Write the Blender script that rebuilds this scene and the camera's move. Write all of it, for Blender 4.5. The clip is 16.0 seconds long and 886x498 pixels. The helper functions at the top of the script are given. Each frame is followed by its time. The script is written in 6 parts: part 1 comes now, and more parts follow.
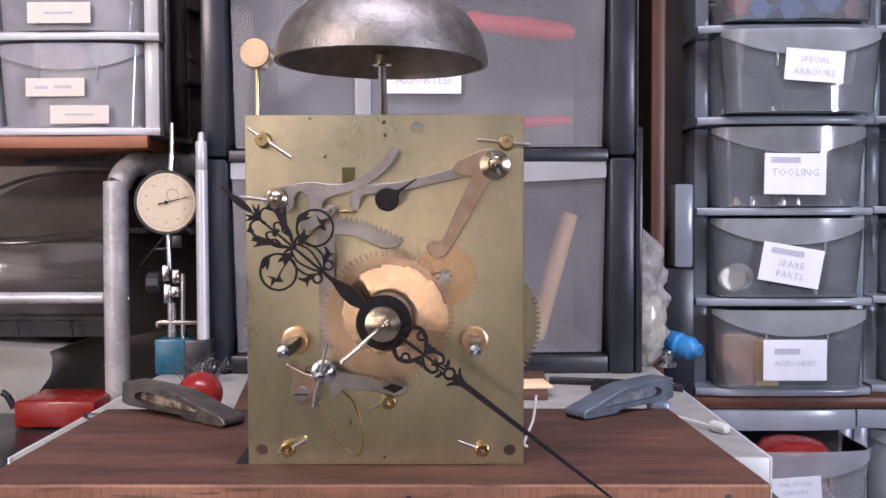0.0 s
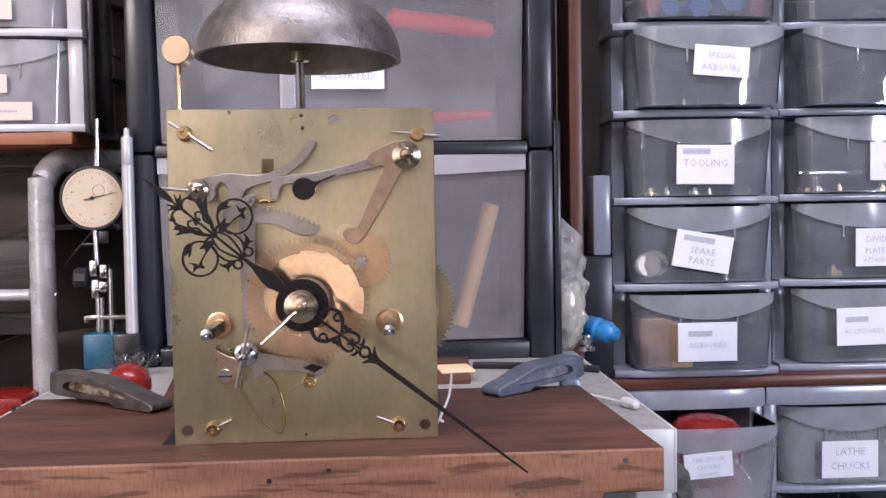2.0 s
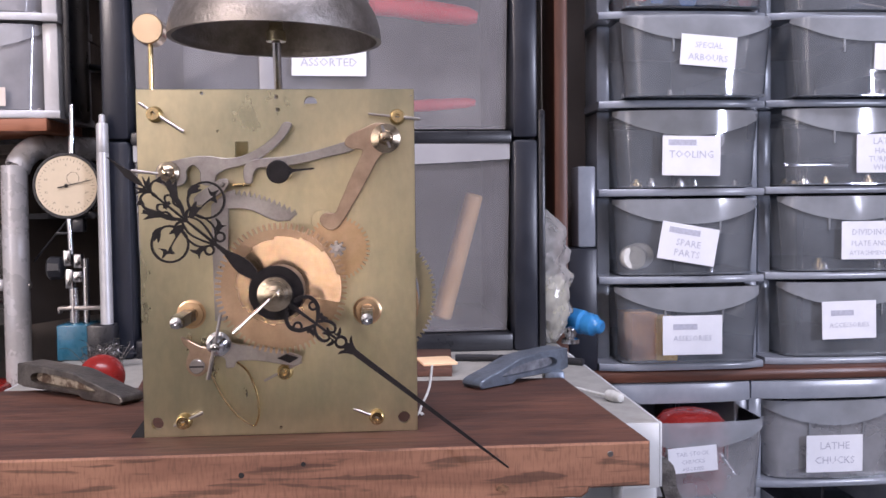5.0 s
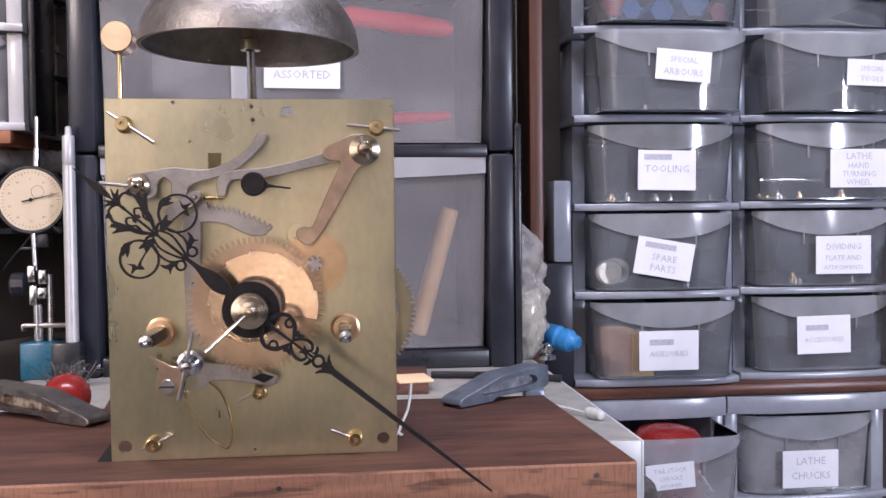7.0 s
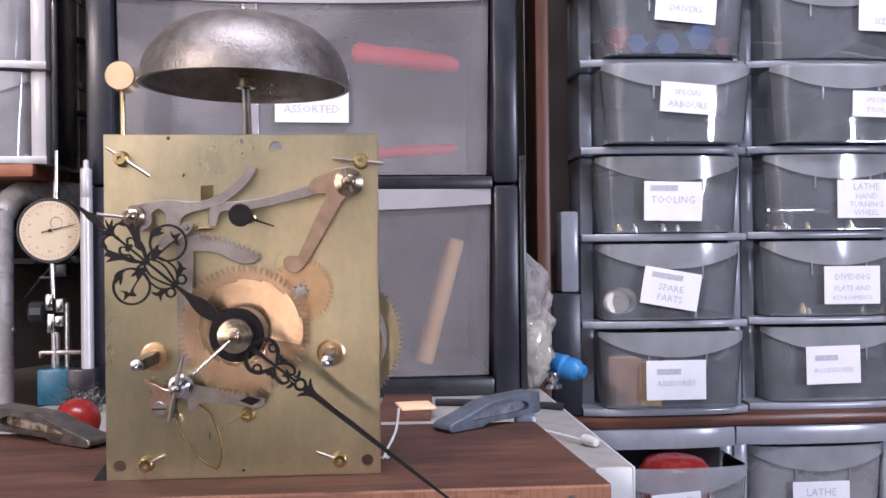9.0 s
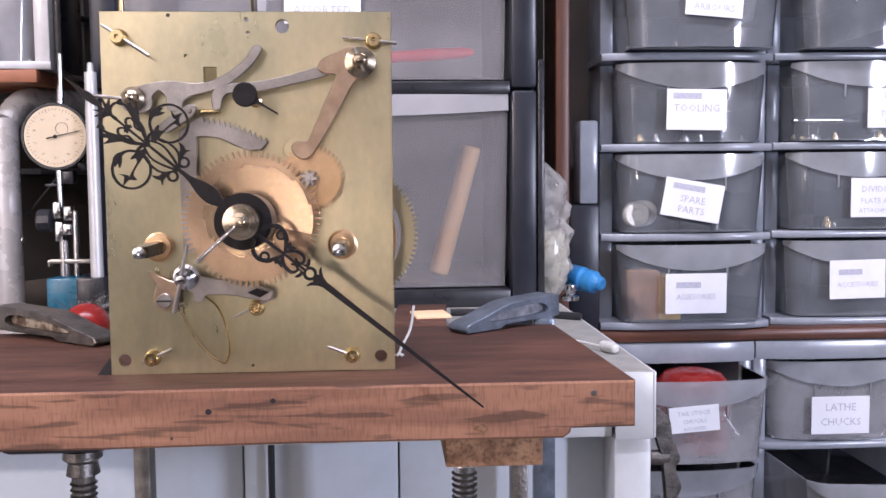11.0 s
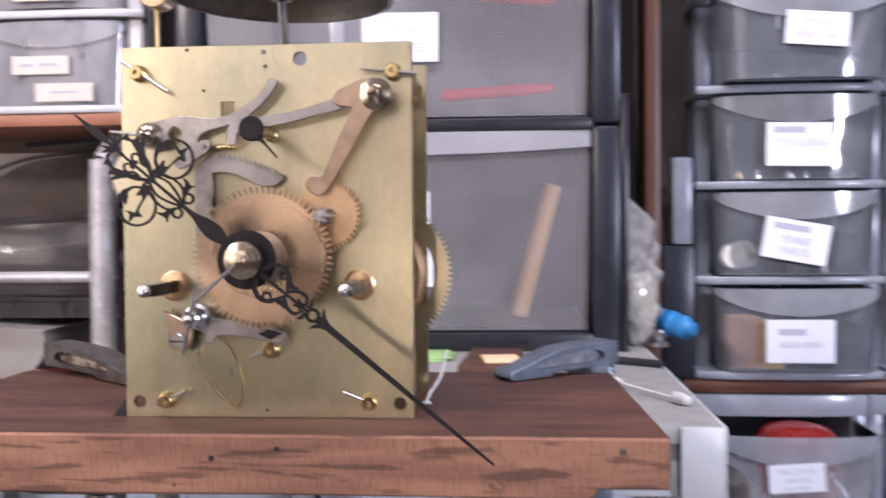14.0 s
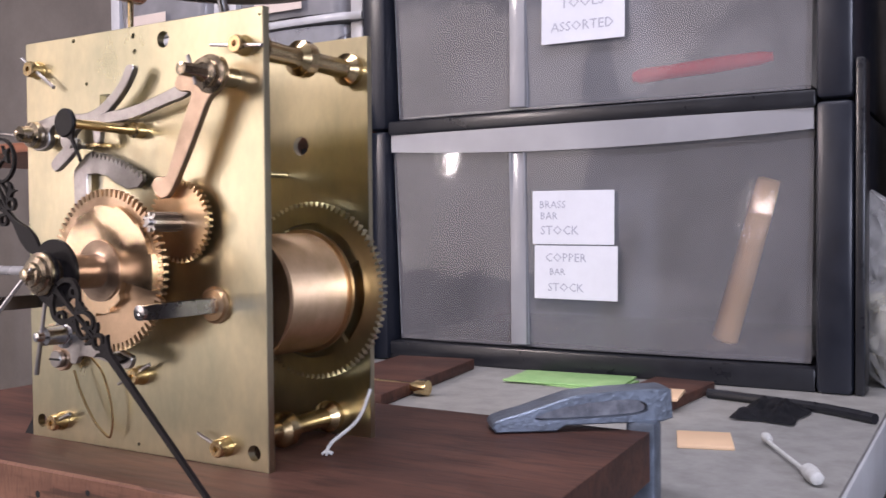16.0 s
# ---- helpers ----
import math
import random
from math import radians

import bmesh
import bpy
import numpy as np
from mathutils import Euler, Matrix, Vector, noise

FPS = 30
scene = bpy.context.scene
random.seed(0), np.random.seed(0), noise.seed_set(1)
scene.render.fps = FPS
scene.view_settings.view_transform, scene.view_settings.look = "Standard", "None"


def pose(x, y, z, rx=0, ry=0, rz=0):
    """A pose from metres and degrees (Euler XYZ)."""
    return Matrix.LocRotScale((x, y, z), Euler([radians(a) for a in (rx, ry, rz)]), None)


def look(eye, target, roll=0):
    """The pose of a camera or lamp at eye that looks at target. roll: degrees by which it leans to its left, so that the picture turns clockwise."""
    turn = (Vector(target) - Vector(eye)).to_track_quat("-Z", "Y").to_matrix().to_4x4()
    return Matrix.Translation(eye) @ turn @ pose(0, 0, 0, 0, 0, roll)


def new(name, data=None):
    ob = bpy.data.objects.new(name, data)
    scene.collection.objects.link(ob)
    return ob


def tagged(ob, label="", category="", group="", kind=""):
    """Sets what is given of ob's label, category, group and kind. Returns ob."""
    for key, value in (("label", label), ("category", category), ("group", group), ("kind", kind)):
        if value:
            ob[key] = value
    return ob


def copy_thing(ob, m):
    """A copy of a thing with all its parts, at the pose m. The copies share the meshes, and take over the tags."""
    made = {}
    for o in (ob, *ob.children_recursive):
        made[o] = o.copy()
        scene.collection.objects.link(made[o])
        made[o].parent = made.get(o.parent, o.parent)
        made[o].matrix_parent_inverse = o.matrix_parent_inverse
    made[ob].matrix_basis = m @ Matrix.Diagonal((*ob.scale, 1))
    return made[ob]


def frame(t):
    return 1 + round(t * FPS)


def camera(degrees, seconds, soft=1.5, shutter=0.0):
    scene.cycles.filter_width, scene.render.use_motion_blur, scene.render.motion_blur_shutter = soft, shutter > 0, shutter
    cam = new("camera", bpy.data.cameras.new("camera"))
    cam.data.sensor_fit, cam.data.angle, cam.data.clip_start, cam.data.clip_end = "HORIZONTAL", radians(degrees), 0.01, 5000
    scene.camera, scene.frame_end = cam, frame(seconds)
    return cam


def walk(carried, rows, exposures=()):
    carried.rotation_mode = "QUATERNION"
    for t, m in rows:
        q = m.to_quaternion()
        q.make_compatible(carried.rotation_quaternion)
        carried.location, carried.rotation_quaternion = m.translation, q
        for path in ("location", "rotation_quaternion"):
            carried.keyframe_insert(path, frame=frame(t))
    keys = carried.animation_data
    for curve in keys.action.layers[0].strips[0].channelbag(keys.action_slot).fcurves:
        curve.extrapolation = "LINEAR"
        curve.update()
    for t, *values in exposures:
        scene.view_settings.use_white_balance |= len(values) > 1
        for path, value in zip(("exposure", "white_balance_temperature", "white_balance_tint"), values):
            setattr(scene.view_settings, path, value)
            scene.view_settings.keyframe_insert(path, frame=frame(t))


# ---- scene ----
cam = camera(50.7, 16.0, shutter=0.6)
PATH = [
    (0, (0.032, -0.432, 1.016), (0.01, 1.566, 0.944), -0.2),
    (0.5, (0.034, -0.438, 1.015), (0.046, 1.562, 0.968), -0.4),
    (1, (0.04, -0.454, 1.013), (0.113, 1.545, 0.984), -0.4),
    (1.5, (0.04, -0.45, 1.012), (0.156, 1.547, 0.974), -1.0),
    (2, (0.042, -0.458, 1.012), (0.156, 1.537, 0.93), -0.9),
    (2.5, (0.052, -0.459, 1.011), (0.157, 1.536, 0.919), -1.3),
    (3, (0.053, -0.458, 1.008), (0.144, 1.537, 0.914), -1.3),
    (3.5, (0.052, -0.455, 1.008), (0.137, 1.541, 0.916), -1.1),
    (4, (0.049, -0.45, 1.007), (0.149, 1.545, 0.907), -0.9),
    (6.5, (0.043, -0.434, 1.009), (0.246, 1.554, 0.94), -0.6),
    (7, (0.041, -0.43, 1.007), (0.252, 1.558, 0.945), -0.6),
    (7.5, (0.036, -0.442, 1.006), (0.255, 1.545, 0.938), -0.6),
    (8, (0.044, -0.451, 1.01), (0.336, 1.526, 0.916), -0.4),
    (8.5, (0.058, -0.437, 1.012), (0.213, 1.555, 0.938), -0.8),
    (9, (0.062, -0.449, 1.006), (0.21, 1.545, 1.011), -0.6),
    (9.5, (0.068, -0.441, 0.998), (0.179, 1.556, 0.991), -0.9),
    (10, (0.066, -0.432, 0.992), (0.17, 1.563, 0.886), -0.9),
    (10.2, (0.062, -0.431, 0.99), (0.159, 1.562, 0.853), -0.7),
    (12.5, (0.062, -0.42, 0.986), (0.24, 1.567, 0.834), -0.3),
    (13, (0.061, -0.427, 0.987), (0.242, 1.56, 0.846), -0.5),
    (13.5, (0.071, -0.424, 0.987), (0.24, 1.566, 0.879), -0.5),
    (14, (0.109, -0.4, 0.985), (-0.049, 1.593, 0.927), -0.5),
    (14.5, (0.123, -0.362, 0.984), (-0.189, 1.613, 0.97), -0.2),
    (14.8, (0.126, -0.339, 0.983), (-0.090, 1.649, 0.937), -0.6),
    (15, (0.161, -0.314, 0.981), (-0.206, 1.651, 0.919), -0.7),
    (15.2, (0.201, -0.285, 0.983), (-0.447, 1.606, 0.919), -0.9),
    (15.5, (0.245, -0.249, 0.984), (-0.674, 1.526, 0.941), -0.1),
    (16, (0.282, -0.248, 0.986), (-0.733, 1.474, 0.936), -0.5),
]
walk(cam, [(t, look(eye, target, roll)) for t, eye, target, roll in PATH],
     exposures=((0.0, 0.05, 6150, 27), (8.5, 0.08, 6150, 27), (9.5, 0.16, 6150, 27), (10.0, 0.20, 6150, 27), (12.5, 0.30, 6150, 27), (14.0, 0.24, 6150, 27),
                (15.0, 0.08, 6150, 27), (15.5, -0.10, 6150, 27), (16.0, -0.25, 6150, 27)))


# ---- light ----
world = bpy.data.worlds.new("world")
scene.world = world
world.use_nodes = True
wn = world.node_tree.nodes
wn["Background"].inputs[0].default_value = (0.55, 0.62, 0.75, 1)
wn["Background"].inputs[1].default_value = 0.02


def area_lamp(name, eye, target, size_x, size_y, watts, colour):
    data = bpy.data.lights.new(name, "AREA")
    data.shape, data.size, data.size_y, data.energy, data.color = "RECTANGLE", size_x, size_y, watts, colour
    ob = new(name, data)
    ob.matrix_world = look(eye, target)
    return ob


# side and corner windows behind the camera, bench lamp above the work, ceiling tube, and the low lamp on the bench
# across the room
area_lamp("window_light", (1.91, -1.82, 1.25), (0.35, 0.5, 1.05), 0.13, 0.40, 40, (0.80, 0.89, 1.0))
area_lamp("corner_window_light", (-1.52, -1.95, 1.14), (0.0, 0.0, 1.0), 1.15, 0.98, 8.0, (1.0, 0.90, 0.74))
# added unseen fill, no window there; it lifts the plate's upper part
area_lamp("front_fill_light", (-0.42, -2.36, 1.66), (-0.1, 0.2, 1.0), 1.0, 0.66, 4.0, (1.0, 0.93, 0.84))
area_lamp("bench_lamp", (-1.00, -1.02, 1.74), (0.0, 0.1, 0.98), 0.15, 0.15, 15.0, (1.0, 0.90, 0.76))
area_lamp("ceiling_tube", (0.1, -0.4, 2.42), (0.1, 0.1, 0.9), 1.3, 0.12, 22, (0.92, 0.95, 1.0))
area_lamp("far_bench_lamp", (-0.086, -1.50, 0.893), (0.0, 0.0, 0.985), 0.06, 0.06, 0.54, (1.0, 0.86, 0.68))



area_lamp("side_desk_lamp", (-1.11, -1.00, 1.06), (0.0, 0.44, 1.02), 0.05, 0.07, 0.7, (1.0, 0.92, 0.82))


# ---- materials ----
def material(name, colour, rough=0.5, metal=0.0, spread=0.12, scale=60.0, bump=0.0, fine=600.0, spec=0.5, second=None, stretch=(1, 1, 1), coat=0.0, contrast=(0.35, 0.65), dust=0.0):
    """Principled surface with broad stains, fine grain and a little relief, in object space."""
    m = bpy.data.materials.new(name)
    m.use_nodes = True
    nt = m.node_tree
    n, l = nt.nodes, nt.links
    p = n["Principled BSDF"]
    co = n.new("ShaderNodeTexCoord")
    mp = n.new("ShaderNodeMapping")
    mp.inputs["Scale"].default_value = stretch
    l.new(co.outputs["Object"], mp.inputs["Vector"])
    a = n.new("ShaderNodeTexNoise")
    a.inputs["Scale"].default_value, a.inputs["Detail"].default_value, a.inputs["Roughness"].default_value = scale, 6, 0.62
    l.new(mp.outputs["Vector"], a.inputs["Vector"])
    b = n.new("ShaderNodeTexNoise")
    b.inputs["Scale"].default_value, b.inputs["Detail"].default_value = fine, 3
    l.new(mp.outputs["Vector"], b.inputs["Vector"])
    ramp = n.new("ShaderNodeValToRGB")
    ramp.color_ramp.elements[0].position, ramp.color_ramp.elements[1].position = contrast
    dark = second or tuple(max(0, c * (1 - 2 * spread)) for c in colour)
    ramp.color_ramp.elements[0].color, ramp.color_ramp.elements[1].color = (*dark, 1), (*colour, 1)
    l.new(a.outputs["Fac"], ramp.inputs["Fac"])
    grain = n.new("ShaderNodeMix")
    grain.data_type, grain.blend_type = "RGBA", "MULTIPLY"
    grain.inputs[0].default_value = spread
    l.new(ramp.outputs["Color"], grain.inputs[6])
    l.new(b.outputs["Fac"], grain.inputs[7])
    l.new(grain.outputs[2], p.inputs["Base Color"])
    rr = n.new("ShaderNodeMapRange")
    rr.inputs["To Min"].default_value, rr.inputs["To Max"].default_value = max(0.03, rough - 0.11), min(1, rough + 0.11)
    l.new(a.outputs["Fac"], rr.inputs["Value"])
    l.new(rr.outputs["Result"], p.inputs["Roughness"])
    p.inputs["Metallic"].default_value = metal
    p.inputs["Specular IOR Level"].default_value = spec
    p.inputs["Coat Weight"].default_value = coat
    if bump:
        bp = n.new("ShaderNodeBump")
        bp.inputs["Strength"].default_value, bp.inputs["Distance"].default_value = bump, 0.0006
        l.new(b.outputs["Fac"], bp.inputs["Height"])
        l.new(bp.outputs["Normal"], p.inputs["Normal"])
    return m


def clear_plastic(name, tint, solid, gloss_rough=0.12, see=0.5, scale=30.0):
    """Thin moulded plastic: partly see-through, partly milky, with a glossy skin and faint scuffs."""
    m = bpy.data.materials.new(name)
    m.use_nodes = True
    n, l = m.node_tree.nodes, m.node_tree.links
    p = n["Principled BSDF"]
    co = n.new("ShaderNodeTexCoord")
    a = n.new("ShaderNodeTexNoise")
    a.inputs["Scale"].default_value, a.inputs["Detail"].default_value = scale, 8
    l.new(co.outputs["Object"], a.inputs["Vector"])
    ramp = n.new("ShaderNodeValToRGB")
    ramp.color_ramp.elements[0].position, ramp.color_ramp.elements[1].position = 0.3, 0.75
    ramp.color_ramp.elements[0].color = (*[c * 0.8 for c in solid], 1)
    ramp.color_ramp.elements[1].color = (*solid, 1)
    l.new(a.outputs["Fac"], ramp.inputs["Fac"])
    l.new(ramp.outputs["Color"], p.inputs["Base Color"])
    p.inputs["Roughness"].default_value = gloss_rough
    warp = n.new("ShaderNodeTexNoise")
    warp.inputs["Scale"].default_value, warp.inputs["Detail"].default_value = 22.0, 1.0
    l.new(co.outputs["Object"], warp.inputs["Vector"])
    bp = n.new("ShaderNodeBump")
    bp.inputs["Strength"].default_value, bp.inputs["Distance"].default_value = 0.5, 0.0012
    l.new(warp.outputs["Fac"], bp.inputs["Height"])
    l.new(bp.outputs["Normal"], p.inputs["Normal"])
    tr = n.new("ShaderNodeBsdfTransparent")
    tr.inputs["Color"].default_value = (*tint, 1)
    mix = n.new("ShaderNodeMixShader")
    mr = n.new("ShaderNodeMapRange")
    mr.inputs["To Min"].default_value, mr.inputs["To Max"].default_value = min(1, see + 0.08), see - 0.08
    l.new(a.outputs["Fac"], mr.inputs["Value"])
    l.new(mr.outputs["Result"], mix.inputs["Fac"])
    l.new(p.outputs["BSDF"], mix.inputs[1])
    l.new(tr.outputs["BSDF"], mix.inputs[2])
    gl = n.new("ShaderNodeBsdfGlossy")
    gl.inputs["Roughness"].default_value = gloss_rough
    l.new(bp.outputs["Normal"], gl.inputs["Normal"])
    fr = n.new("ShaderNodeFresnel")
    fr.inputs["IOR"].default_value = 1.5
    top = n.new("ShaderNodeMixShader")
    l.new(fr.outputs["Fac"], top.inputs["Fac"])
    l.new(mix.outputs["Shader"], top.inputs[1])
    l.new(gl.outputs["BSDF"], top.inputs[2])
    l.new(top.outputs["Shader"], n["Material Output"].inputs["Surface"])
    return m


def wood(name, light, dark, stretch, scale=18.0, rough=0.6, flecks=0.5, saw=None, lens=0.0):
    """Timber with long grain along the small stretch axis, plus darker pores and flecks."""
    m = bpy.data.materials.new(name)
    m.use_nodes = True
    n, l = m.node_tree.nodes, m.node_tree.links
    p = n["Principled BSDF"]
    co = n.new("ShaderNodeTexCoord")
    mp = n.new("ShaderNodeMapping")
    mp.inputs["Scale"].default_value = stretch
    l.new(co.outputs["Object"], mp.inputs["Vector"])
    a = n.new("ShaderNodeTexNoise")
    a.inputs["Scale"].default_value, a.inputs["Detail"].default_value, a.inputs["Distortion"].default_value = scale, 8, 0.6
    l.new(mp.outputs["Vector"], a.inputs["Vector"])
    ramp = n.new("ShaderNodeValToRGB")
    ramp.color_ramp.elements[0].position, ramp.color_ramp.elements[1].position = 0.36, 0.66
    ramp.color_ramp.elements[0].color, ramp.color_ramp.elements[1].color = (*dark, 1), (*light, 1)
    l.new(a.outputs["Fac"], ramp.inputs["Fac"])
    b = n.new("ShaderNodeTexNoise")
    b.inputs["Scale"].default_value, b.inputs["Detail"].default_value = scale * 5.5, 4
    marks = n.new("ShaderNodeMapping")
    marks.inputs["Scale"].default_value = saw or stretch
    l.new(co.outputs["Object"], marks.inputs["Vector"])
    l.new(marks.outputs["Vector"], b.inputs["Vector"])
    r2 = n.new("ShaderNodeValToRGB")
    r2.color_ramp.elements[0].position, r2.color_ramp.elements[1].position = 0.36, 0.52
    r2.color_ramp.elements[0].color, r2.color_ramp.elements[1].color = (1 - flecks, 1 - flecks, 1 - flecks, 1), (1, 1, 1, 1)
    l.new(b.outputs["Fac"], r2.inputs["Fac"])
    mul = n.new("ShaderNodeMix")
    mul.data_type, mul.blend_type = "RGBA", "MULTIPLY"
    mul.inputs[0].default_value = 1.0
    l.new(ramp.outputs["Color"], mul.inputs[6])
    l.new(r2.outputs["Color"], mul.inputs[7])
    spots = n.new("ShaderNodeTexNoise")
    spots.inputs["Scale"].default_value, spots.inputs["Detail"].default_value, spots.inputs["Distortion"].default_value = 230.0, 2, 0.4
    drawn = n.new("ShaderNodeMapping")
    drawn.inputs["Scale"].default_value, drawn.inputs["Rotation"].default_value = (0.11, 0.5, 1.0), (0, radians(4), 0)
    l.new(co.outputs["Object"], drawn.inputs["Vector"])
    l.new(drawn.outputs["Vector"], spots.inputs["Vector"])
    r3 = n.new("ShaderNodeValToRGB")
    r3.color_ramp.elements[0].position, r3.color_ramp.elements[1].position = 0.385, 0.45
    r3.color_ramp.elements[0].color, r3.color_ramp.elements[1].color = (1 - lens, 1 - lens, 1 - lens, 1), (1, 1, 1, 1)
    l.new(spots.outputs["Fac"], r3.inputs["Fac"])
    last = n.new("ShaderNodeMix")
    last.data_type, last.blend_type = "RGBA", "MULTIPLY"
    last.inputs[0].default_value = 1.0
    l.new(mul.outputs[2], last.inputs[6])
    l.new(r3.outputs["Color"], last.inputs[7])
    l.new(last.outputs[2], p.inputs["Base Color"])
    p.inputs["Roughness"].default_value = rough
    bp = n.new("ShaderNodeBump")
    bp.inputs["Strength"].default_value, bp.inputs["Distance"].default_value = 0.35, 0.0008
    l.new(b.outputs["Fac"], bp.inputs["Height"])
    l.new(bp.outputs["Normal"], p.inputs["Normal"])
    return m


BRASS = material("brass_plate", (0.72, 0.635, 0.42), 0.30, 1.0, 0.20, 17, 0.04, 330, second=(0.49, 0.47, 0.33), stretch=(1, 1, 0.55), contrast=(0.36, 0.60))
BRASS_TURNED = material("turned_brass", (0.76, 0.54, 0.33), 0.34, 1.0, 0.10, 60, 0.05, 900, second=(0.60, 0.41, 0.23))
BRASS_BRIGHT = material("polished_brass", (0.84, 0.64, 0.34), 0.20, 1.0, 0.10, 80, 0.05, 900)
STEEL = material("brushed_steel", (0.50, 0.475, 0.46), 0.33, 1.0, 0.16, 70, 0.10, 900, second=(0.32, 0.30, 0.29))
STEEL_WARM = material("copper_toned_steel", (0.60, 0.45, 0.33), 0.32, 1.0, 0.16, 70, 0.10, 900, second=(0.42, 0.31, 0.23))
STEEL_BRIGHT = material("bright_steel", (0.72, 0.72, 0.74), 0.18, 1.0, 0.08, 90)
BLUED = material("black_steel", (0.014, 0.011, 0.012), 0.45, 0.0, 0.3, 200, 0.1, 900, spec=0.25)
BELL = material("bell_metal", (0.37, 0.345, 0.325), 0.48, 1.0, 0.22, 120, 0.6, 600, second=(0.25, 0.23, 0.215))
CAST = material("cast_grey_metal", (0.26, 0.24, 0.22), 0.40, 0.85, 0.25, 110, 0.7, 500, second=(0.13, 0.12, 0.115))
CAST_BLUE = material("blue_grey_paint_on_cast_metal", (0.22, 0.265, 0.33), 0.36, 0.45, 0.2, 90, 0.5, 450, second=(0.13, 0.155, 0.19))
WEB_RUST = material("rust_flecked_cast_iron", (0.46, 0.40, 0.32), 0.6, 0.3, 0.3, 160, 1.0, 320, second=(0.13, 0.085, 0.06), contrast=(0.42, 0.56))
WEB_GREY = material("rough_pale_cast_iron", (0.42, 0.43, 0.47), 0.6, 0.3, 0.25, 140, 0.9, 360, second=(0.19, 0.20, 0.23))
SATIN = material("satin_aluminium", (0.60, 0.60, 0.61), 0.42, 0.45, 0.06, 60, 0.05, 500)
AGED = material("aged_brass", (0.68, 0.57, 0.43), 0.20, 1.0, 0.15, 80, 0.05, 900, second=(0.45, 0.37, 0.27))
STEEL_DARK = material("dark_steel", (0.22, 0.215, 0.22), 0.28, 1.0, 0.15, 70, 0.1, 900)
DARK_HOLE = material("dark_gap", (0.012, 0.011, 0.011), 0.8, 0, 0.1)
BOARD = wood("red_brown_hardwood", (0.128, 0.051, 0.031), (0.070, 0.027, 0.017), (0.16, 1.0, 1.0), 60, 0.62, 0.30, lens=0.20)
BOARD_EDGE = wood("sawn_hardwood", (0.30, 0.145, 0.086), (0.165, 0.072, 0.042), (0.14, 1.0, 1.0), 80, 0.72, 0.24, saw=(2.2, 1.0, 0.30), lens=0.50)
ENDGRAIN = wood("softwood_end_grain", (0.36, 0.20, 0.11), (0.15, 0.07, 0.035), (1, 1, 1), 90, 0.8, 0.5)
SHELF_WOOD = wood("orange_brown_shelf_wood", (0.40, 0.16, 0.085), (0.31, 0.115, 0.06), (0.1, 1, 1), 26, 0.45, 0.2)
DARK_WOOD = wood("dark_stained_wood", (0.13, 0.05, 0.03), (0.07, 0.026, 0.017), (0.12, 1, 1), 30, 0.35, 0.3)
UPRIGHT_WOOD = wood("brown_upright_wood", (0.20, 0.080, 0.045), (0.10, 0.038, 0.022), (1, 1, 0.08), 26, 0.4, 0.3)
WHITE_PAINT = material("white_enamel", (0.64, 0.66, 0.67), 0.32, 0, 0.06, 14, 0.05, 300, second=(0.52, 0.53, 0.53))
TABLE_TOP = material("worn_white_table_top", (0.39, 0.38, 0.35), 0.5, 0, 0.16, 60, 0.15, 260, second=(0.29, 0.28, 0.255), contrast=(0.30, 0.60))
PANEL_WHITE = material("pale_blue_white_panel", (0.55, 0.60, 0.66), 0.45, 0, 0.08, 9, 0.05, 200, second=(0.44, 0.49, 0.55))
GREY_PLASTIC = material("grey_blue_plastic", (0.31, 0.335, 0.38), 0.22, 0, 0.08, 30, 0.05, 300)
SILVER_PLASTIC = material("silver_grey_plastic", (0.64, 0.64, 0.66), 0.25, 0, 0.05, 30, 0.05, 300)
BLACK_PLASTIC = material("black_plastic", (0.020, 0.021, 0.026), 0.30, 0, 0.15, 50, 0.1, 300)
NAVY_PLASTIC = material("dark_navy_plastic", (0.018, 0.021, 0.032), 0.33, 0, 0.12, 40, 0.05, 300)
CLEAR = clear_plastic("smoky_clear_plastic", (0.97, 0.985, 1.0), (0.56, 0.61, 0.68), 0.03, 0.76)
CLEAR_MILK = clear_plastic("pale_milky_plastic", (0.98, 0.97, 0.98), (0.56, 0.55, 0.58), 0.10, 0.46)
RAG = material("black_cotton_rag", (0.022, 0.022, 0.026), 0.9, 0, 0.3, 260, 0.8, 700, spec=0.2)
CLEAR_PALE = clear_plastic("milky_clear_plastic", (0.98, 0.98, 1.0), (0.70, 0.71, 0.75), 0.08, 0.62)
CLEAR_LIP = clear_plastic("milky_handle_plastic", (0.95, 0.97, 1.0), (0.52, 0.55, 0.59), 0.08, 0.50)
FROST = clear_plastic("frosted_grey_plastic", (1.0, 1.0, 1.0), (0.62, 0.605, 0.64), 0.06, 0.75, 14)
FROST_LIP = clear_plastic("frosted_lip_plastic", (0.9, 0.92, 0.95), (0.45, 0.45, 0.475), 0.2, 0.15, 14)
SMOKE_BROWN = clear_plastic("brown_smoked_plastic", (0.7, 0.6, 0.52), (0.12, 0.09, 0.07), 0.12, 0.4)
BOX_PLASTIC = clear_plastic("grey_translucent_box_plastic", (0.70, 0.69, 0.70), (0.13, 0.12, 0.12), 0.12, 0.68)
PAPER = material("white_paper", (0.80, 0.81, 0.86), 0.75, 0, 0.03, 40)
PAPER_PINK = material("cream_paper", (0.78, 0.66, 0.58), 0.75, 0, 0.04, 40)
INK = material("blue_grey_ink", (0.52, 0.53, 0.62), 0.7, 0, 0.1, 300)
